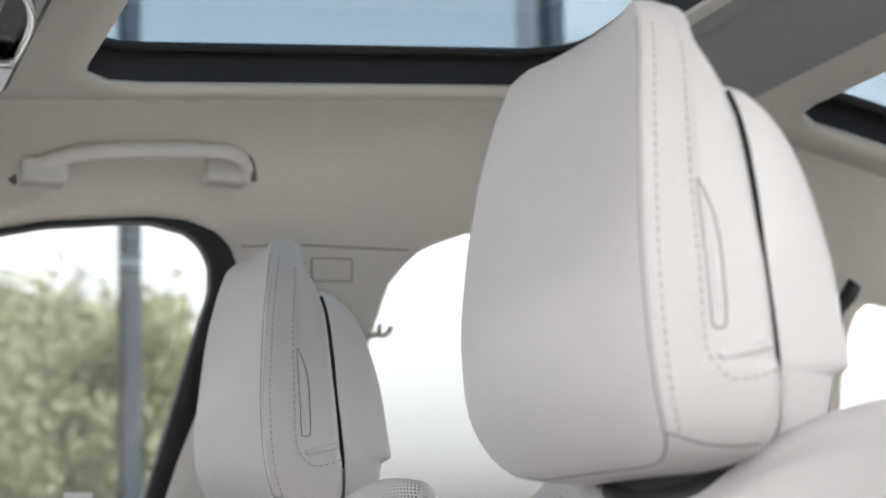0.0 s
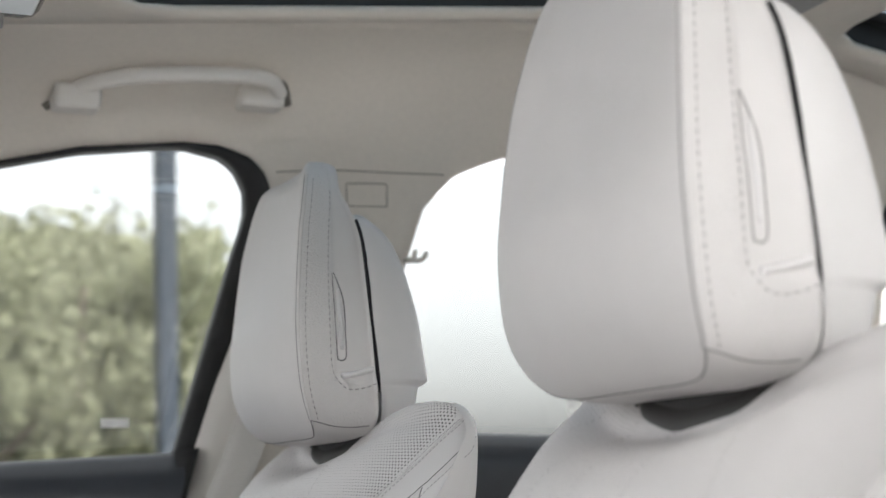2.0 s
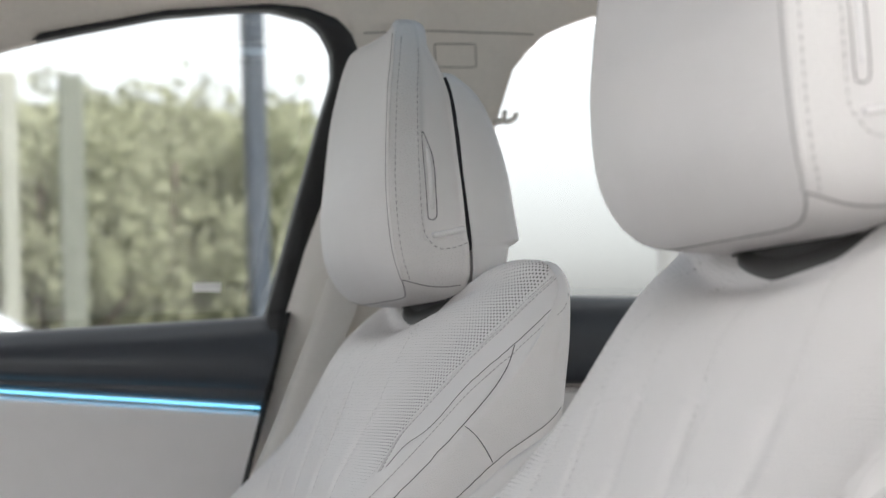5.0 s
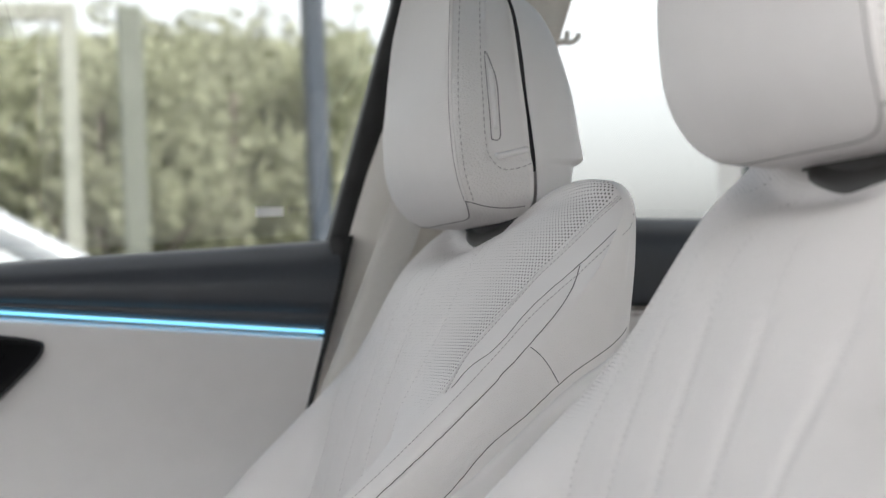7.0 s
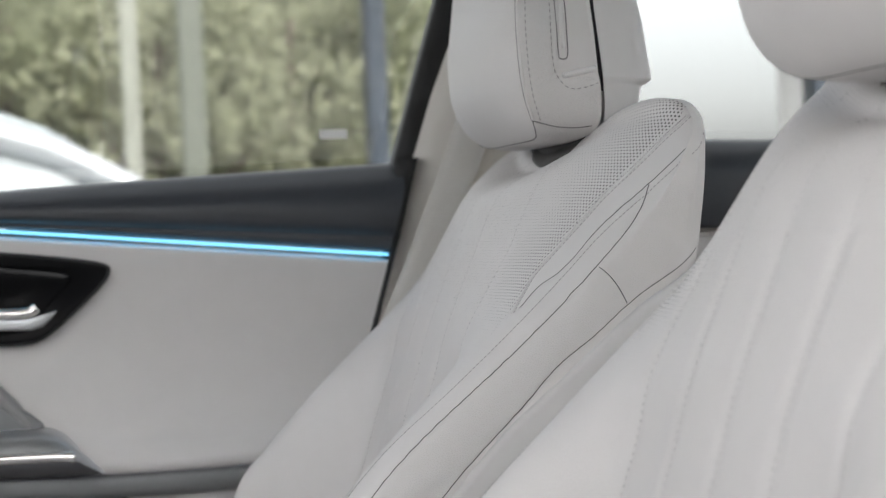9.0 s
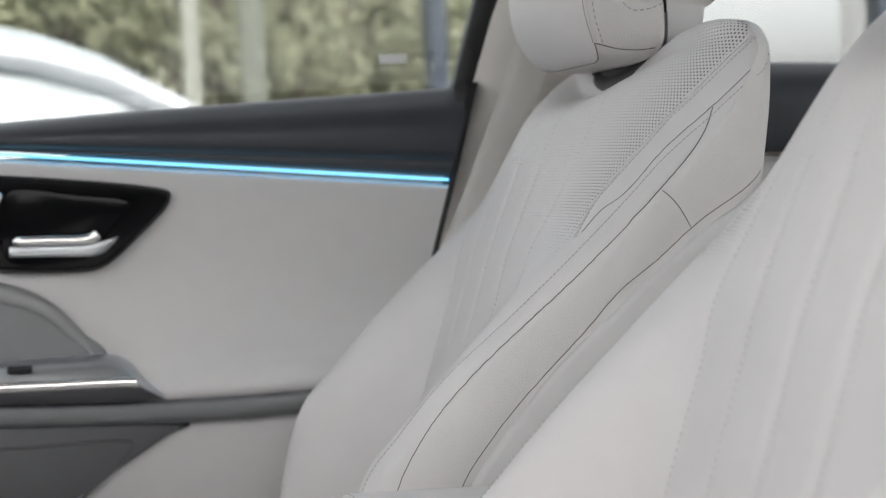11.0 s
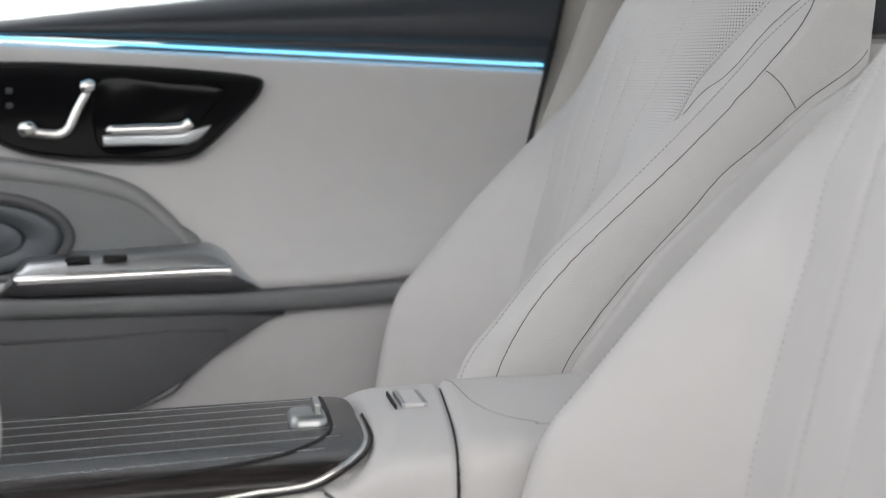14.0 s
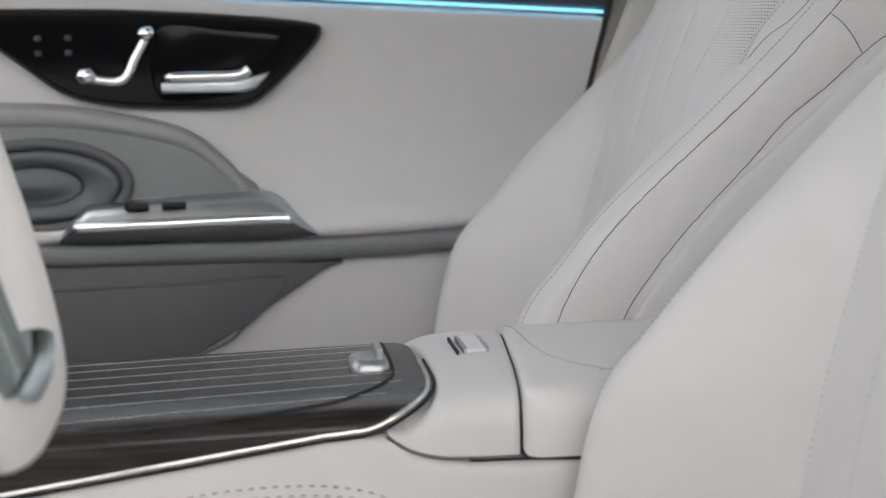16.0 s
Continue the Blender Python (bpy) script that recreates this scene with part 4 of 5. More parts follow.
part("chrome_edge", tube([(x, .6665, z) for x, z in cat([(-.600, .6815), (-.56, .6825), (-.47, .6845), (-.40, .686), (-.381, .685)], 40)], [.003] + [.0062] * 38 + [.003], 12), chrome, swm, "polished chrome edge")
for x in (-.535, -.498):
    part("switch", box(.024, .010, .006, .002, 2, (x, .671, .7015)), gap_black, swm, "black rocker switch")
# black control panel with handle and seat switch
bez = [(-.352, .880), (-.3455, .873), (-.348, .864), (-.3596, .85), (-.389, .8216), (-.413, .802), (-.442, .796), (-.545, .7995), (-.601, .811), (-.634, .834), (-.671, .862), (-.70, .882), (-.70, .8985), (-.60, .8975), (-.541, .896), (-.428, .8885)]
bez = np.array(cat(bez, 120, closed=True))
for _ in range(14):
    bez = .25 * np.roll(bez, 1, 0) + .5 * bez + .25 * np.roll(bez, -1, 0)
bz = part("control_panel", plate([tuple(q) for q in bez], .718, .74, .004, 3), piano, door, "glossy black control panel")
part("panel_rim", tube([(x, .7195, z) for x, z in bez], .002, 6, closed=True), rubber, bz, "matt black rim")
inner = cat([(-.385, .868), (-.40, .845), (-.425, .815), (-.44, .808), (-.51, .808), (-.51, .878), (-.44, .876)], 60, closed=True)
part("handle_recess", plate([tuple(q) for q in inner], .7165, .722, .002, 2), piano, bz, "dark handle recess")
part("door_handle", tube([(x, .706, z) for x, z in cat([(-.505, .828), (-.47, .829), (-.44, .829), (-.426, .831), (-.418, .836)], 30)], [.003] + [.0062] * 28 + [.003], 10), chrome, bz, "chrome inner door handle")
part("handle_plate", plate([(-.508, .812), (-.508, .823), (-.43, .824), (-.398, .832), (-.402, .826), (-.412, .816), (-.424, .812)], .708, .716, .002, 2), brushed, bz, "brushed handle plate")
lev = part("seat_switch", tube([(x, .708, z) for x, z in cat([(-.520, .872), (-.524, .864), (-.532, .850), (-.541, .832), (-.549, .826), (-.562, .826), (-.584, .829)], 50)], .0055, 10), chrome, bz, "chrome seat-shaped adjustment switch")
part("switch_knob", tube([(x, .706, z) for x, z in ((-.529, .870), (-.525, .872), (-.517, .874), (-.513, .875))], [.004, .0075, .0075, .004], 12), chrome, lev)
part("switch_knob", tube([(x, .706, z) for x, z in ((-.592, .830), (-.588, .831), (-.578, .832), (-.572, .831))], [.004, .0085, .0085, .004], 12), chrome, lev)
for x in (-.60, -.63):
    for z in (.870, .855):
        part("memory_button", box(.007, .002, .006, .001, 1, (x, .7172, z)), soft_black, bz, "small grey memory button")
# rear edge of the door
part("edge_gap", sheet([(-.135, .50), (-.112, .60), (-.0655, .81), (-.0475, .893), (-.031, .960), (-.050, .987), (-.014, .995), (-.0209, .967), (-.0368, .90), (-.0577, .821), (-.104, .60), (-.125, .50)], [], lambda x, z: (x, .728, z), .03, .03), rubber, door, "black rear edge of the door")

# window of the door
win = thing("window_3", "clear front passenger window with small label", "window", kind="structure")
gl = part("pane", sheet([(x, z) for x, z in FRONT_OPEN], [], lambda x, z: (x, side_y(z) + .022, z), .05, .004), clear_glass, win)
gl.visible_shadow = False
part("label", plate([(-.117, 1.013), (-.087, 1.014), (-.087, 1.024), (-.117, 1.023)], side_y(1.03) + .018, side_y(1.03) + .0205), paper, win, "small white paper label", smooth=False)
for i in range(6):
    part("print_mark", plate([(-.080 + .005 * i, 1.017 + .003 * (i % 2)), (-.0785 + .005 * i, 1.017 + .003 * (i % 2)), (-.0785 + .005 * i, 1.025), (-.080 + .005 * i, 1.024)], side_y(1.03) + .0185, side_y(1.03) + .0205), ink, win, "faint printed mark", smooth=False)
# black seal and frame at the rear end of the window
seal_in = [(-.30, 1.262), (-.166, 1.294), (-.090, 1.303), (-.055, 1.305), (-.017, 1.298), (-.001, 1.289), (.014, 1.268), (.018, 1.239), (.006, 1.187), (-.012, 1.10), (-.036, .990), (-.045, .905)]
seal_out = [(-.024, .905), (.004, 1.061), (.020, 1.125), (.034, 1.182), (.044, 1.235), (.043, 1.262), (.030, 1.285), (.013, 1.298), (-.019, 1.307), (-.061, 1.3085), (-.166, 1.2985), (-.30, 1.267)]
solo("trim", sheet(seal_in + seal_out, [], lambda x, z: (x, side_y(z) - .006, on_side_wall(x, z)[2]), .012, .03), rubber, "black window seal and door frame at the pillar", "seal", kind="structure")
# lower pillar cover
pil = [(-.038, .905), (.000, 1.061), (.020, 1.125), (.034, 1.182), (.088, 1.16), (.064, 1.02), (.014, .90), (-.062, .70), (-.10, .55), (-.15, .55), (-.095, .70)]
solo("trim", sheet(pil, [], lambda x, z: (x, side_y(z) - .020 + 3.0 * (x - (-.012 + .11 * (z - .9)) - .05) ** 2, z), .02, .02), pillar_trim, "cream pillar cover beside the door", "pillar trim", kind="structure")
solo("trim", sheet([(.014, .90), (.064, 1.02), (.088, 1.16), (.20, 1.16), (.19, 1.01), (.13, .60), (-.10, .55), (-.062, .70)], [], lambda x, z: (x, side_y(z) - .002, z), .03, .02), headlining, "beige rear pillar cover", "pillar trim", kind="structure")
# groove and airbag badge on the upper pillar, their shade drawn as dark beige lines
solo("trim", tube([(x, on_side_wall(x, z)[1] - .001, on_side_wall(x, z)[2]) for x, z in cat([(.045, 1.286), (.107, 1.291), (.17, 1.292), (.234, 1.293)], 30)], .0007, 6), recess_beige, "fine groove across the upper pillar", "groove", kind="structure")
badge = [(.128, 1.256), (.174, 1.258), (.170, 1.281), (.124, 1.279)]
solo("pillar_badge", tube([(x, on_side_wall(x, z)[1] - .001, on_side_wall(x, z)[2]) for x, z in even(list(cat(badge, 4, True)) + [badge[0]], .004)], .0006, 6), recess_beige, "square moulded badge outline on the beige pillar", "badge")
hook = thing("coat_hook", "small cream coat hook at the rear window", "coat hook")
part("stem", tube([(.203, .690, 1.203), (.209, .674, 1.203), (.211, .670, 1.203)], .0036, 10), pillar_trim, hook)
part("prong", tube(cat([(.210, .670, 1.201), (.216, .665, 1.202), (.220, .663, 1.206), (.222, .662, 1.211)], 20), [.0028] * 18 + [.0024, .0016], 10), pillar_trim, hook)
part("prong", tube(cat([(.209, .670, 1.202), (.208, .665, 1.205), (.208, .663, 1.209), (.2085, .662, 1.213)], 20), [.0028] * 18 + [.0024, .0016], 10), pillar_trim, hook)

# grab handle
han = thing("grab_handle", "beige folding grab handle on the roof rail", "grab handle")
part("grip", tube(cat([(-.200, .600, 1.333), (-.175, .578, 1.347), (-.135, .560, 1.357), (-.08, .553, 1.3625), (-.02, .550, 1.366), (.015, .557, 1.365), (.032, .580, 1.355)], 60), [.006] + [.0085] * 58 + [.006], 12), pillar_trim, han)
for x, z in ((-.178, 1.338), (.012, 1.354)):
    part("mount", box(.048, .04, .026, .009, 4, (x, .592, z)), pillar_trim, han)
# shade above and behind the grip, built as a dark beige bar
part("shadow_gap", tube(cat([(-.207, .612, 1.332), (-.17, .588, 1.358), (-.10, .575, 1.369), (0.0, .568, 1.377), (.03, .575, 1.374), (.044, .600, 1.352)], 60), .0055, 8), recess_beige, han, "dark bar standing in for the shade behind the handle")

# sun visor and overhead console
vis = thing("sun_visor", "grey folded sun visor under the roof", "sun visor")
part("panel", sheet(rounded(-.62, .22, -.285, .66, .04), [], lambda x, y: (x, y, 1.315 + .12 * (x + .285) - .10 * max(0, y - .35) ** 2), .04, .018, (0, 0, 1)), grey_visor, vis)
part("clip", tube([(-.285, .30, 1.33), (-.282, .30, 1.39)], .006, 8), grey_visor, vis)
ovh = thing("overhead_console", "dark glossy overhead console with built-in reflection and highlight", "overhead console")
part("housing", box(.24, .36, .050, .024, 5, (-.367, .14, 1.366)), piano, ovh)
part("gloss_panel", box(.12, .26, .016, .006, 3, (-.345, .12, 1.338)), piano, ovh, "glossy black panel")
# pale reflection on the gloss, put in as a brushed metal plate
part("pale_reflection", box(.05, .08, .010, .004, 3, (-.285, .20, 1.331)), brushed, ovh, "pale metal plate standing in for a reflection")
# highlight along the rounded rim, put in as a chrome bar
part("highlight_edge", tube(cat([(-.28, -.02, 1.340), (-.262, .05, 1.339), (-.258, .14, 1.339), (-.264, .26, 1.340)], 24), .004, 8), chrome, ovh, "bright metal bar standing in for the edge highlight")

# ---------------------------------------------------------------- rear door of the passenger side
rdoor = thing("car_door", "black and ivory rear passenger door", "car door")


def rear_upper(x):
    return cat([(.775, 1.012), (.757, 1.016), (.735, 1.010), (.720, .990), (.715, .965), (.716, .93), (.722, .918), (.73, .914)], 30)


def rear_panel(x):
    return cat([(.735, .905), (.725, .903), (.727, .85), (.73, .78), (.70, .70), (.70, .66), (.73, .60), (.74, .25)], 30)


part("top_trim", grid("top_trim", door_rows(rear_upper, .155, 1.10, 30), flip=True), soft_black, rdoor, "black soft-touch door top")
part("light_strip", tube([(.16, .724, .909), (1.1, .724, .905)], .0035, 8), chrome, rdoor, "thin bright strip")
part("ivory_panel", grid("ivory_panel", door_rows(rear_panel, .155, 1.10, 30), flip=True), leather_plain, rdoor, "ivory door panel")
win = thing("window_4", "clear rear passenger window", "window", kind="structure")
gl = part("pane", sheet(REAR_OPEN, [], lambda x, z: (x, side_y(z) + .022, z), .06, .004), clear_glass, win)
gl.visible_shadow = False
gl = part("pane", sheet(QUARTER_OPEN, [], lambda x, z: (x, side_y(z) + .022, z), .06, .004), clear_glass, win)
gl.visible_shadow = False
part("quarter_seal", sheet([(.790, 1.00), (.812, 1.0), (.800, 1.20), (.800, 1.26), (.822, 1.285), (.80, 1.296), (.776, 1.25), (.784, 1.12)], [], lambda x, z: (x, side_y(z) - .004, on_side_wall(x, z)[2]), .02, .02), rubber, win, "black seal between rear and quarter window")
part("divider", tube([(.635, .752, 1.0), (.628, .70, 1.16), (.62, .65, 1.29)], .009, 8), slate_frame, win, "slim dark window divider")

# ---------------------------------------------------------------- rear bench
bench = thing("rear_seat", "ivory leather rear bench with head restraints", "rear seat")
rows = []
for y in np.linspace(-.66, .66, 60):
    e = np.clip((abs(y) - .60) / .06, 0, 1) ** 2
    prof = [(.84, .30), (.80, .46), (.86, .50), (.93, .62), (1.0, .80), (1.05, .93 - .03 * e), (1.09, .955 - .03 * e), (1.13, .93), (1.13, .5)]
    rows.append([(x + .03 * e, y, z) for x, z in cat(prof, 50)])
part("backrest", grid("backrest", np.array(rows), flip=True), leather_smooth, bench)
part("cushion", box(.50, 1.30, .16, .05, 5, (.62, 0, .42)), leather_smooth, bench)
for y in (-.36, .36):
    part("headrest", box(.09, .25, .17, .04, 5, (1.09, y, 1.045)), leather_smooth, bench)

# ---------------------------------------------------------------- centre console
con = thing("center_console", "ivory and dark wood center console with sliding cover", "center console")


def arch(half, top, side, n=40, shoulder=.05):
    """A rounded cross-section (y, z) from one foot over the top to the other."""
    rise = top - shoulder - side
    h = [(-half, side), (-half, top - shoulder - min(.012, .3 * rise)), (-half, top - shoulder), (-half + .004, top - shoulder * .55), (-half + .016, top - shoulder * .26), (-half + .042, top - shoulder * .085), (-half * .45, top - shoulder * .02), (0, top)]
    return cat(h + [(-y, z) for y, z in h[-2::-1]], n)


def loft(xs, prof, **k):
    return grid("loft", np.array([[(x, y, z) for y, z in prof(x)] for x in xs]), **k)


def con_top(x):
    return .665 + (.05 if x < -.27 else .01) * (x + .27)


def veneer_foot(x):
    return .6047 + .146 * (x + .605)


def nose_foot(x):
    return float(np.interp(x, [-.385, -.355, -.345, -.335, -.318, -.30], [.66, .640, .631, .6245, .6195, .6185]))


def base_section(x):
    t = min(nose_foot(x) - .0005 - .0015 * (x > -.30), veneer_foot(x) - .002)
    h = [(-.1225, .22), (-.1225, t - .05), (-.1225, t - .012), (-.1222, t - .006), (-.1205, t - .0025), (-.117, t - .0005), (-.110, t)]
    return h + [(-y, z) for y, z in h[::-1]]


part("base", loft(np.linspace(-1.05, .30, 80), base_section, flip=True, caps=True), leather_plain, con, "ivory leather console side")


def clipped(x, half, top, foot, s0, n=44, shoulder=.022):
    c = arch(half, top, foot, 300, shoulder)
    s = np.r_[0, np.cumsum(np.hypot(*np.diff(c, axis=0).T))]
    i = np.linspace(s0 * s[-1], (1 - s0) * s[-1], n)
    return np.stack([np.interp(i, s, c[:, k]) for k in (0, 1)], 1)


def wood_top(x):
    return .647 + .03 * (x + .6)


def veneer_cut(x):
    return .42 * (1 - max(0, 1 - min(1, max(0, x + .398) / .080) ** 3.4) ** (1 / 3.4))


bend = np.sort(np.r_[np.linspace(.05, .8, 20), (1 - (1 - np.linspace(.03, 1, 40)) ** 3.4) ** (1 / 3.4)])
vx = np.r_[np.linspace(-1.0, -.398, 40), -.398 + .080 * bend]
wood_rows = [[(x, y, z) for y, z in clipped(x, .1235, wood_top(x), min(veneer_foot(x), wood_top(x) - .0168), veneer_cut(x), 90, .0150)] for x in vx]
wd = part("veneer_body", grid("veneer_body", np.array(wood_rows), flip=True), wood, con, "dark open-pore wood veneer")
edge = [(r[0][0], r[0][1] - .001, r[0][2]) for r in wood_rows] + [tuple(q) for q in wood_rows[-1][2:-20:4]]
part("metal_trim", tube(edge, .0018, 8), chrome, con, "polished metal trim round the veneer")
edge = np.array(edge)
along = np.gradient(edge, axis=0)
along = np.abs(along[:, 0]) / (np.linalg.norm(along, axis=1) + 1e-12)
part("trim_gap", tube(edge + np.stack([.0034 * np.sqrt(1 - along ** 2), 0 * along, -.0034 * along], 1), .0010, 8), gap_black, con, "black joint under the metal trim")
tree_wood = tree_of(wd.data)
lid_edge = cat([(-1.0, -.1215), (-.70, -.1205), (-.531, -.1185), (-.442, -.1135), (-.385, -.100), (-.358, -.078), (-.343, -.05), (-.337, -.01), (-.336, .10)], 120)
pts = cast(tree_wood, [(x, y, .8) for x, y in lid_edge], (0, 0, -1), 0)
part("cover_gap", tube(pts, .0014, 6), gap_black, con, "dark edge of the sliding cover")
for k in range(7):
    y1 = -.085 + .029 * k
    y0 = y1 * 1.15 - .045
    a = [(x, y0 + (y1 - y0) * (x + 1.0) / .66, .8) for x in np.linspace(-1.0, -.335 - .012 * (k == 0), 60)]
    pts = cast(tree_wood, [q for q in a if abs(q[1]) < .116 and q[1] > np.interp(q[0], lid_edge[:60, 0], lid_edge[:60, 1]) + .006], (0, 0, -1), .0001)
    if len(pts) > 4:
        part("inlay", tube(pts, .00018, 6), brushed, wd, "fine metal inlay line")
# ivory nose, armrest and the dark joints between
def veneer_end(k):
    """Where the veneer ends along the console, by the share k of its girth."""
    k = min(k, 1 - k)
    return -.398 + .080 * (1 - (1 - min(1, k / .42)) ** 3.4) ** (1 / 3.4)


nose = []
for x in np.r_[np.linspace(-.350, -.272, 70), -.2695]:
    top = con_top(x) - .001
    c = clipped(x, .1215, top, nose_foot(x), 0, 80, min(.022, .9 * (top - nose_foot(x))))
    tan = np.gradient(c, axis=0)
    tan /= np.linalg.norm(tan, axis=1, keepdims=True) + 1e-12
    row = []
    for j, (y, z) in enumerate(c):
        d = np.clip((x - veneer_end(j / 79) - .002) / .017, 0, 1)
        drop = .011 * (1 - math.sqrt(1 - (1 - d) ** 2)) if d < 1 else 0
        row.append((x, y + drop * tan[j, 1], z - drop * tan[j, 0]))
    nose.append(row)
nose = [[(x + .08 * (y + .12) * min(1, max(0, (x + .33) / .06)), y, z) for x, y, z in row] for row in nose]
nose[-1] = [(x, y * .985, z - .0022) for x, y, z in nose[-1]]
part("nose", grid("nose", np.array(nose), flip=True), leather_plain, con, "ivory leather console nose")
core = [[(x, y, z) for y, z in clipped(x, .1185, con_top(x) - .004, .60, 0, 40)] for x in (-.30, -.2, .10)]
part("joint", grid("joint", np.array(core), flip=True, caps=True), gap_black, con, "black joint between nose and armrest")
ax = np.r_[-.2678, -.2664, -.2645, np.linspace(-.258, .12, 40), .135]
arm_rows = []
for i, x in enumerate(ax):
    k = (.006, .003, .001)[i] if i < 3 else (.010 if i == len(ax) - 1 else 0)
    arm_rows.append([(x, y, z) for y, z in clipped(x, .1235 - k, con_top(x) + .001 - k, .6175 + k, 0, 60)])
arm_rows = [[(x + .08 * (y + .12) * min(1, max(0, 1 - (x + .2655) / .1)), y, z) for x, y, z in row] for row in arm_rows]
am = part("armrest", grid("armrest", np.array(arm_rows), flip=True, caps=True), leather_smooth, con, "padded ivory leather armrest")
tree_arm = tree_of(am.data)
pts = cast(tree_arm, [(x, y, .8) for x, y in cat([(-.245, .11), (-.245, .03), (-.243, -.02), (-.235, -.06), (-.215, -.085), (-.18, -.092), (.12, -.092)], 90)], (0, 0, -1), 0)
part("seam", tube(pts, .0004, 6), pale_thread, am, "fine seam on the armrest")
part("foot_joint", tube([(x, -.1205, .6175) for x in np.linspace(-.270, .13, 10)], [.0015, .0032] + [.0032] * 8, 8), gap_black, con, "black joint under the armrest")
part("foot_joint", tube(cat([(-.350, -.1205, .633), (-.335, -.1212, .624), (-.318, -.1215, .6195), (-.295, -.1215, .6185), (-.268, -.1215, .6185)], 30), .0011, 6), seam_dark, con, "seam under the console nose")
pts = [(x, -.1226, z) for x, z in cat([(-.62, .555), (-.52, .590), (-.46, .603), (-.40, .606), (-.36, .600), (-.33, .585)], 50)]
part("stitching", dashes(pts, .004, .003, .0007), pale_thread, con, "double stitching on the console side")
part("stitching", dashes([(x + .002, y, z - .006) for x, y, z in pts], .004, .003, .0007), pale_thread, con, "double stitching on the console side")
# roller control
RZ = con_top(-.276)
part("roller_slot", box(.0015, .056, .0034, .0006, 2, (-.2940, .013, RZ - .0012)), gap_black, con, "narrow dark slot")
part("roller", box(.015, .052, .0040, .0018, 3, (-.2815, .013, RZ - .0008)), shell_plastic, con, "flat ivory roller")
for dx in (-.0072, .0072):
    part("roller_edge", box(.0030, .052, .0044, .0008, 2, (-.2815 + dx, .013, RZ - .0007)), pull_metal, con, "grey ribbed roller edge")
# pull of the sliding cover
KZ = wood_top(-.352)
pad = rounded(-.364, -.022, -.3395, .020, .007)
bmk = bmesh.new()
low = [bmk.verts.new((x, y, KZ - .001)) for x, y in pad]
mid = [bmk.verts.new((x, y, KZ + .004)) for x, y in pad]
top = [bmk.verts.new((-.352 + (x + .352) * .82, -.001 + (y + .001) * .82, KZ + .0068)) for x, y in pad]
for a, b in ((low, mid), (mid, top)):
    for i in range(len(pad)):
        j = (i + 1) % len(pad)
        bmk.faces.new((a[i], a[j], b[j], b[i]))
bmk.faces.new(top)
kn = part("cover_pull", bmk, pull_metal, con, "small polished metal pull")
part("fin", box(.005, .030, .011, .0022, 4, (-.3455, .000, KZ + .0085)), pull_metal, kn)

# ---------------------------------------------------------------- steering wheel
wheel = thing("steering_wheel", "ivory leather steering wheel with dark metal spokes", "steering wheel")
WC, WT = Vector((-.589, -.37, .860)), radians(20)
down, across, face = Vector((math.sin(WT), 0, -math.cos(WT))), Vector((0, 1, 0)), Vector((math.cos(WT), 0, math.sin(WT)))


def on_wheel(a, r, d=0.0):
    rr = r * (1 - .10 * max(0, math.cos(a)) ** 8)
    return WC + down * (rr * math.cos(a)) + across * (rr * math.sin(a)) + face * d


ringp = [tuple(on_wheel(a, .182)) for a in np.linspace(0, 2 * math.pi, 120, endpoint=False)]
part("rim", tube(ringp, .0150, 20, closed=True), leather_smooth, wheel, "thick ivory leather rim")
for sgn in (-1, 1):
    for off, rad, mat, lab in ((.046, .0065, spoke_metal, "dark grey-green metal spoke"), (.037, .005, piano, "black spoke joint"), (.028, .0065, spoke_metal, "dark grey-green metal spoke")):
        q = [WC + down * (.05 + t * .118) + across * sgn * off * (.7 + .3 * t) + face * (.004 - .006 * t) for t in np.linspace(0, 1, 12)]
        part("spoke", tube([tuple(v) for v in q], rad, 10), mat, wheel, lab)
# metal clasp of the lower spoke, laid over the rim
def clasp(f0, f1, lift, a0, a1):
    rows = []
    for k in np.linspace(0, 1, 28):
        a = a0 + (a1 - a0) * k
        out = down * math.cos(a) + across * math.sin(a)
        narrow = min(1, 5 * k + .12)
        mid = f1 - (f1 - f0) * .5
        rows.append([tuple(on_wheel(a, .182) + (.0150 + lift) * (math.sin(f) * face - math.cos(f) * out)) for f in np.linspace(mid - (mid - f0) * narrow, mid + (f1 - mid) * narrow, 10)])
    return grid("clasp", np.array(rows))


for f0, f1, lift, mat, lab in ((-.5, .30, .0012, spoke_metal, "dark grey-green metal clasp"), (.26, .52, .0006, piano, "black clasp joint"), (.48, 1.05, .0012, spoke_metal, "dark grey-green metal clasp")):
    part("clasp", clasp(f0, f1, lift, -.34, .55), mat, wheel, lab)
for sgn in (-1, 1):
    for off in (-.02, .02):
        q = [WC + across * sgn * (.06 + t * .10) + down * off + face * -.012 for t in np.linspace(0, 1, 12)]
        part("spoke", tube([tuple(v) for v in q], .010, 10), piano, wheel, "glossy black side spoke")
hub = np.array([[tuple(WC + down * (r * math.cos(a) * .9) + across * (r * math.sin(a)) + face * d) for a in np.linspace(0, 2 * math.pi, 48, endpoint=False)]
                for r, d in ((.06, -.05), (.078, -.03), (.08, -.01), (.074, .004), (.05, .012), (.01, .014))])
part("hub", grid("hub", hub, closed=True, caps=True), leather_smooth, wheel, "ivory hub cover")
part("column", tube([tuple(WC + face * -.05), tuple(WC + face * -.40)], .045, 20), soft_black, wheel, "black steering column")

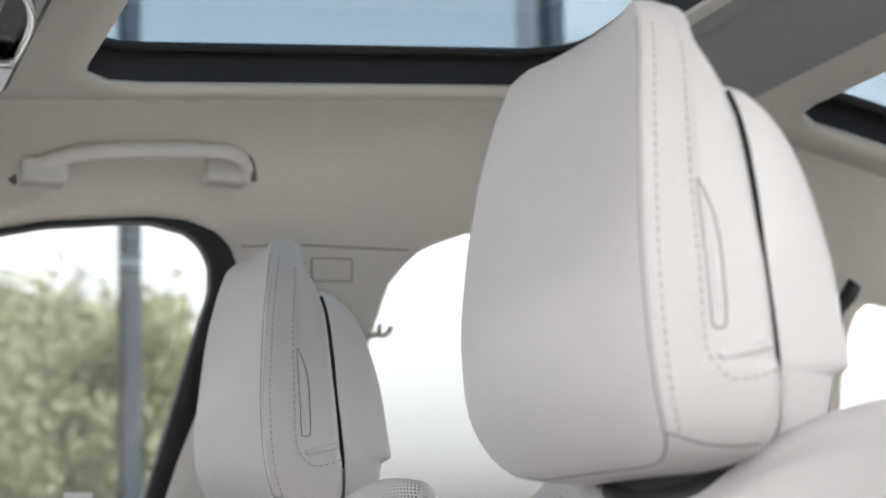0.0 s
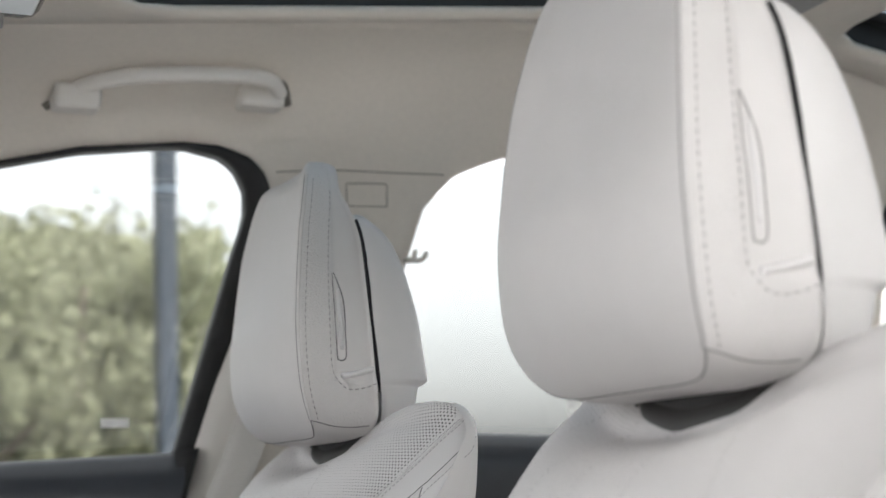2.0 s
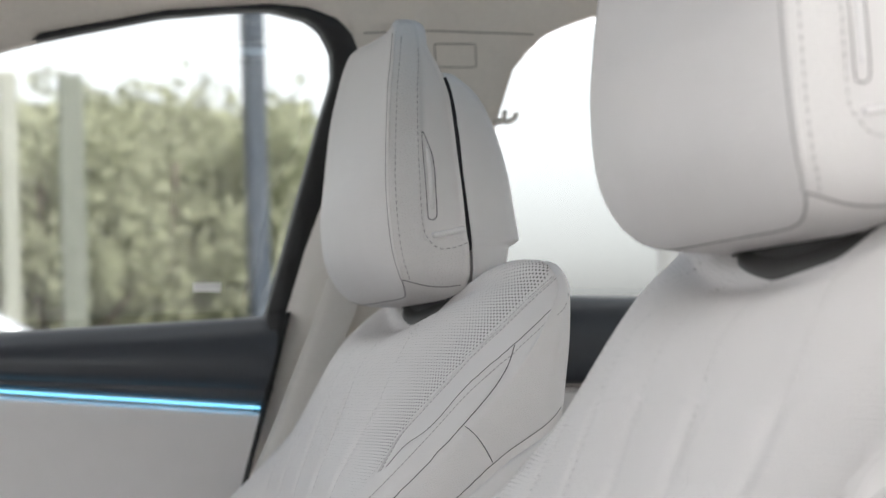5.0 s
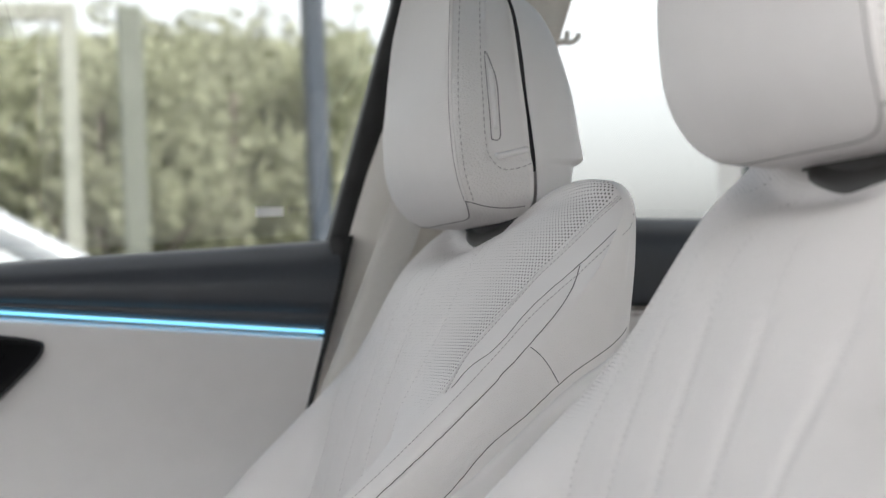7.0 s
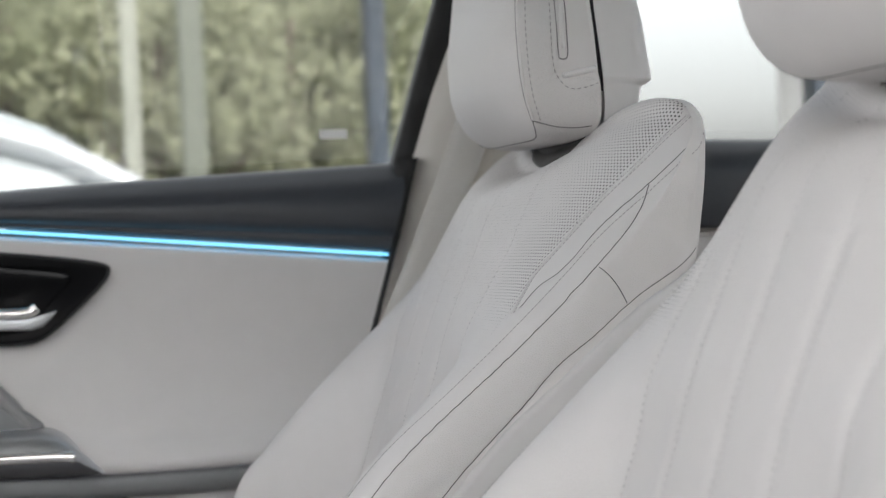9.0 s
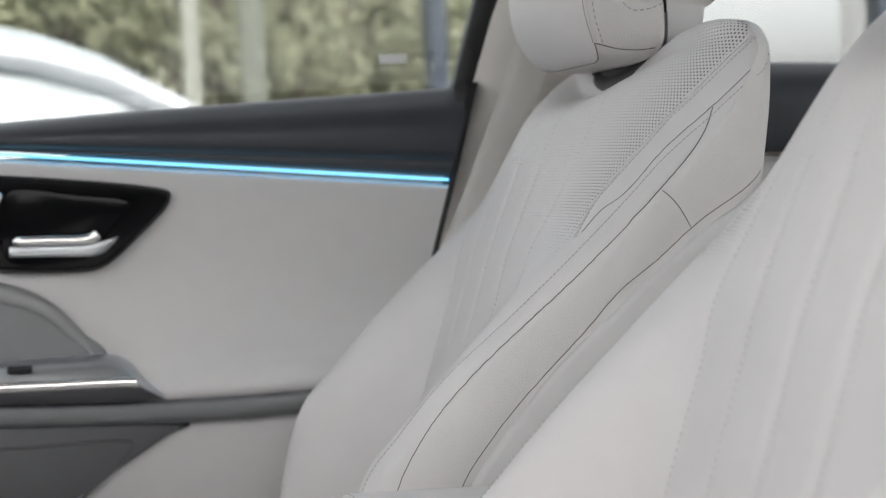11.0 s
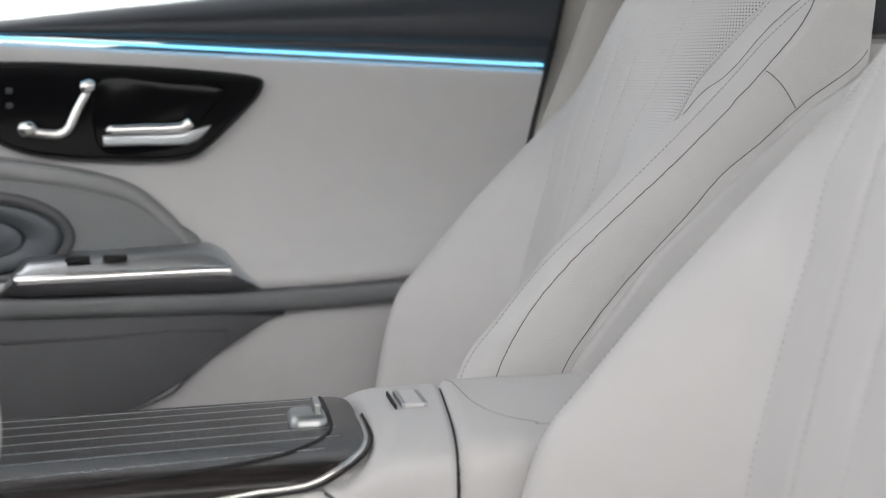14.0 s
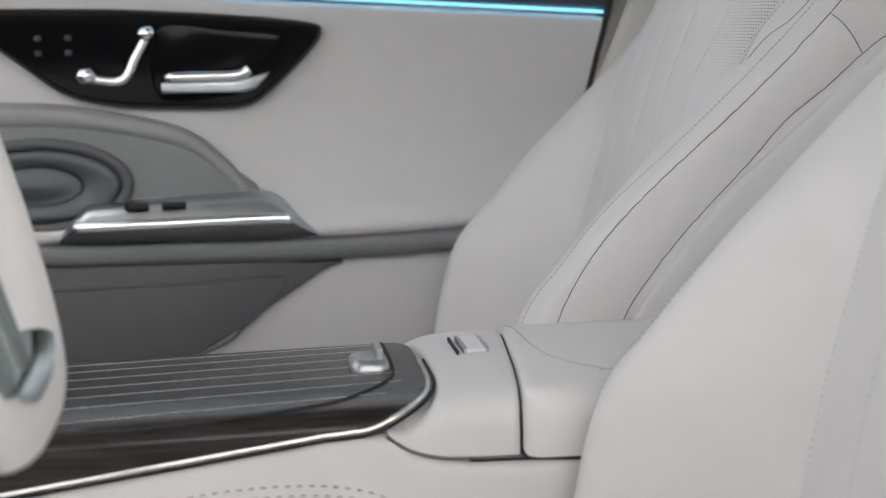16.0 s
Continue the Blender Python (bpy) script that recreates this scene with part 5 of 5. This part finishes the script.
# ---------------------------------------------------------------- seat belt of the passenger
belt = thing("seat_belt", "ivory seat belt webbing hanging along the pillar", "seat belt")
q = cat([(.060, .655, 1.20), (.046, .690, 1.05), (-.002, .715, .90), (-.055, .725, .76), (-.12, .72, .55)], 40)
part("webbing", grid("webbing", np.array([[(x - .021, y + .003, z), (x - .010, y - .001, z), (x + .010, y - .001, z), (x + .021, y + .003, z), (x + .021, y + .0045, z), (x - .021, y + .0045, z)] for x, y, z in q]), closed=True, caps=True), belt_web, belt)

# the whole car takes its lean
for ob in list(scene.objects):
    if ob.parent is None and ob not in (cam, sun):
        ob.matrix_basis = LEVEL @ ob.matrix_basis

# ---------------------------------------------------------------- outside
solo("ground", sheet([(-400, -400), (400, -400), (400, 400), (-400, 400)], [], lambda x, y: (x, y, -.02), 80, .02, (0, 0, -1)), bounce_paving, "unseen yard to the horizon, kept pale to bounce light up", "ground", kind="structure")


def leaf_cloud(rng, centres, n, size):
    """Many small leaves, strewn in clumps round the given centres."""
    v, f = [], []
    c = np.array(centres)
    pick = rng.integers(0, len(c), n)
    for i in pick:
        cx, cy, cz, r = c[i]
        d = rng.normal(size=3)
        d /= np.linalg.norm(d)
        p = np.array([cx, cy, cz]) + d * r * rng.uniform(.55, 1.05)
        a, b = rng.normal(size=3), rng.normal(size=3)
        a /= np.linalg.norm(a)
        b -= a * (a @ b)
        b /= np.linalg.norm(b)
        s = size * rng.uniform(.6, 1.3)
        k = len(v)
        v += [tuple(p + a * s), tuple(p + b * s * .5), tuple(p - a * s), tuple(p - b * s * .5)]
        f.append((k, k + 1, k + 2, k + 3))
    me = bpy.data.meshes.new("crown")
    me.from_pydata(v, [], f)
    return me


hx, hz = np.linspace(-9, 2.9, 130), np.linspace(0, 3.15, 36)
rows = []
for x in hx:
    row = []
    for z in hz:
        b = noise.noise((x * 1.3, z * 1.3, 3)) * .35 + noise.noise((x * 4, z * 4, 9)) * .14
        row.append((x, 13.4 - b + (z / 3.1) ** 4 * .5, z + (.18 * noise.noise((x * 1.1, 0, 5)) + .08 * noise.noise((x * 4, 0, 2))) * (z / 3.1) ** 2))
    rows.append(row)
hedge = thing("hedge", "dense tall pale green hedge behind the trees", "hedge", kind="stuff")
part("mass", grid("mass", np.array(rows)), leaf, hedge)
rng = np.random.default_rng(11)
part("leaves", leaf_cloud(rng, [(rng.uniform(-9, 2.75), 13.1 + rng.uniform(-.2, .2), rng.uniform(.1, 3.1), .35) for _ in range(420)], 32000, .050), leaf, hedge)
rng = np.random.default_rng(7)
for i, (x, y, h) in enumerate([(-4.0, 11.6, 3.1), (-2.7, 12.3, 3.0), (-1.6, 11.5, 3.1), (-.5, 12.3, 3.1), (.5, 11.5, 2.95), (1.5, 12.2, 3.1), (2.4, 12.4, 2.9)]):
    tr = thing("tree", "broad pale green shrub-like tree in full leaf", "tree", "row of trees", at=(x, y, 0))
    limbs = [tube(cat([(0, 0, -.05), (.05, .02, h * .2), (-.03, .04, h * .45), (.02, 0, h * .8)], 12), np.linspace(.09, .025, 12), 8)]
    for k in range(6):
        a = rng.uniform(0, 6.28)
        limbs.append(tube(cat([(0, .02, h * .2 + .1 * k), (.3 * math.cos(a), .3 * math.sin(a), h * .35 + .12 * k), (.7 * math.cos(a), .7 * math.sin(a), h * .5 + .14 * k)], 8), np.linspace(.04, .01, 8), 6))
    part("trunk", join(limbs), bark, tr)
    cs = []
    for k in range(46):
        a, zz = rng.uniform(0, 6.28), rng.uniform(.06, .92)
        rad = 1.0 * math.sqrt(rng.uniform(0, 1)) * (1 - .35 * zz)
        cs.append((rad * math.cos(a), rad * math.sin(a), h * zz, rng.uniform(.22, .42)))
    part("crown", leaf_cloud(rng, cs, 10000, .045), leaf if i % 3 else leaf_dark, tr)

# canopy of slate columns with white beams, over the yard
for x, top in ((.965, 4.6), (2.83, 4.6), (5.4, 4.6), (-2.9, 4.6)):
    col = thing("canopy_column", "slender slate-grey steel column of the canopy", "column", "canopy columns", at=(x, 6.0, 0))
    part("shaft", box(.075, .14, top, .012, 2, (0, 0, top / 2)), slate_frame, col)
    part("base_plate", box(.26, .26, .02, .004, 1, (0, 0, .01)), slate_frame, col)
for y, z in ((6.0, 3.62), (6.0, 4.6), (3.6, 4.68), (8.0, 4.68)):
    solo("canopy_beam", box(14, .14, .10, .01, 2, (1.5, y, z)), slate_frame, "long slate-grey steel beam of the canopy", "beam", "canopy beams")
# first bar is the cream post, second stands in for a pale glass reflection
for x, w, mat in ((.12, .085, white_frame), (.42, .12, dim_grey)):
    solo("upright_bar", box(w, .10, 2.42, .008, 2, (x, 8.0, 1.21)), mat, "upright bar before the trees: cream post first, pale glass reflection second", "post", "frame posts")

solo("gate_beam", box(4.2, .09, .085, .008, 2, (-1.94, 8.0, 2.40)), white_frame, "cream painted steel beam across the frame posts", "beam")

# parked car
pc = thing("parked_car", "white parked car with pale reflecting windows", "car", at=(0, 0, 0))
CY, CW = 4.92, .92


def car_rows(prof, x0, x1, n):
    return np.array([[(x, CY + y, z) for y, z in prof(x)] for x in np.linspace(x0, x1, n)])


ROOF_X = [-4.4, -3.4, -2.9, -2.2, -1.3, -.75, -.52, -.32, -.20, -.10, .05]
ROOF_Z = [.80, .92, 1.12, 1.40, 1.43, 1.39, 1.335, 1.255, 1.175, 1.10, .98]


def roof_at(x):
    return float(np.interp(x, ROOF_X, ROOF_Z))


def body(x):
    e = np.clip(min((x + 4.55) / .5, (.75 - x) / .5), 0, 1) ** .5
    w = CW * (.80 + .20 * e)
    t = .72 + .22 * np.clip((x + 4.55) / 1.2, 0, 1) + .02
    t = min(t, .97 - .10 * np.clip((x - .1) / .6, 0, 1))
    return cat([(-w * .95, .22), (-w, .40), (-w, .62), (-w * .985, t - .06), (-w * .93, t), (0, t + .03), (w * .93, t), (w * .985, t - .06), (w, .62), (w, .40), (w * .95, .22)], 40)


part("body", grid("body", car_rows(body, -4.5, .70, 60), flip=True, caps=True), car_paint, pc)


def house(x):
    r = roof_at(x)
    k = np.clip((r - .9) / .45, 0, 1)
    w = CW * (.93 - .17 * k)
    return cat([(-CW * .93, .90), (-w - .015, .9 + (r - .9) * .62), (-w + .02, r - .03 * k), (-w * .80, r), (0, r + .015), (w * .80, r), (w - .02, r - .03 * k), (w + .015, .9 + (r - .9) * .62), (CW * .93, .90)], 40)


part("cabin", grid("cabin", car_rows(house, -3.3, .0, 60), flip=True, caps=True), pale_reflecting_glass, pc, "pale reflecting windows")
for sgn in (-1, 1):
    rail_pts = []
    for x in np.linspace(-3.2, -.02, 70):
        h = house(x)
        q = h[7 if sgn < 0 else -8]
        rail_pts.append((x, CY + q[0] * 1.0, q[1] + .004))
    part("roof_rail", tube(rail_pts, .045, 10), car_paint, pc, "white roof frame")
part("roof_panel", grid("roof_panel", np.array([[(x, CY + y, roof_at(x) + .022 - .03 * (y / .7) ** 2) for y in np.linspace(-.64, .64, 16)] for x in np.linspace(-2.3, -.85, 24)])), car_paint, pc, "white roof panel")
for x in (-3.55, -.45):
    for sgn in (-1, 1):
        wh = part("wheel", tube([(x, CY + sgn * .72, .32), (x, CY + sgn * .93, .32)], .32, 28), rubber, pc, "black tyre")
        part("rim", tube([(x, CY + sgn * .925, .32), (x, CY + sgn * .938, .32)], .21, 24), brushed, wh, "metal wheel rim")

# pale building wall beside the trees, then two unseen light blockers
solo("building_wall", box(22, .4, 7.0, .02, 1, (15.2, 9.5, 3.5)), wall_render, "plain white rendered building wall beside the trees", "wall")
# unseen slab, added to keep steep sky light off the near seat
solo("sky_block_roof", box(17, 6.5, .10, .02, 1, (.5, -4.25, 4.80)), wall_render, "unseen white roof slab added to block sky on the driver's side", "canopy roof")
# unseen wall, added to dim the low light from the open door side
solo("building_wall", box(30, .4, 3.2, .02, 1, (0, -10.5, 1.6)), dim_grey, "unseen grey wall added to cut low sky light behind the camera", "wall")
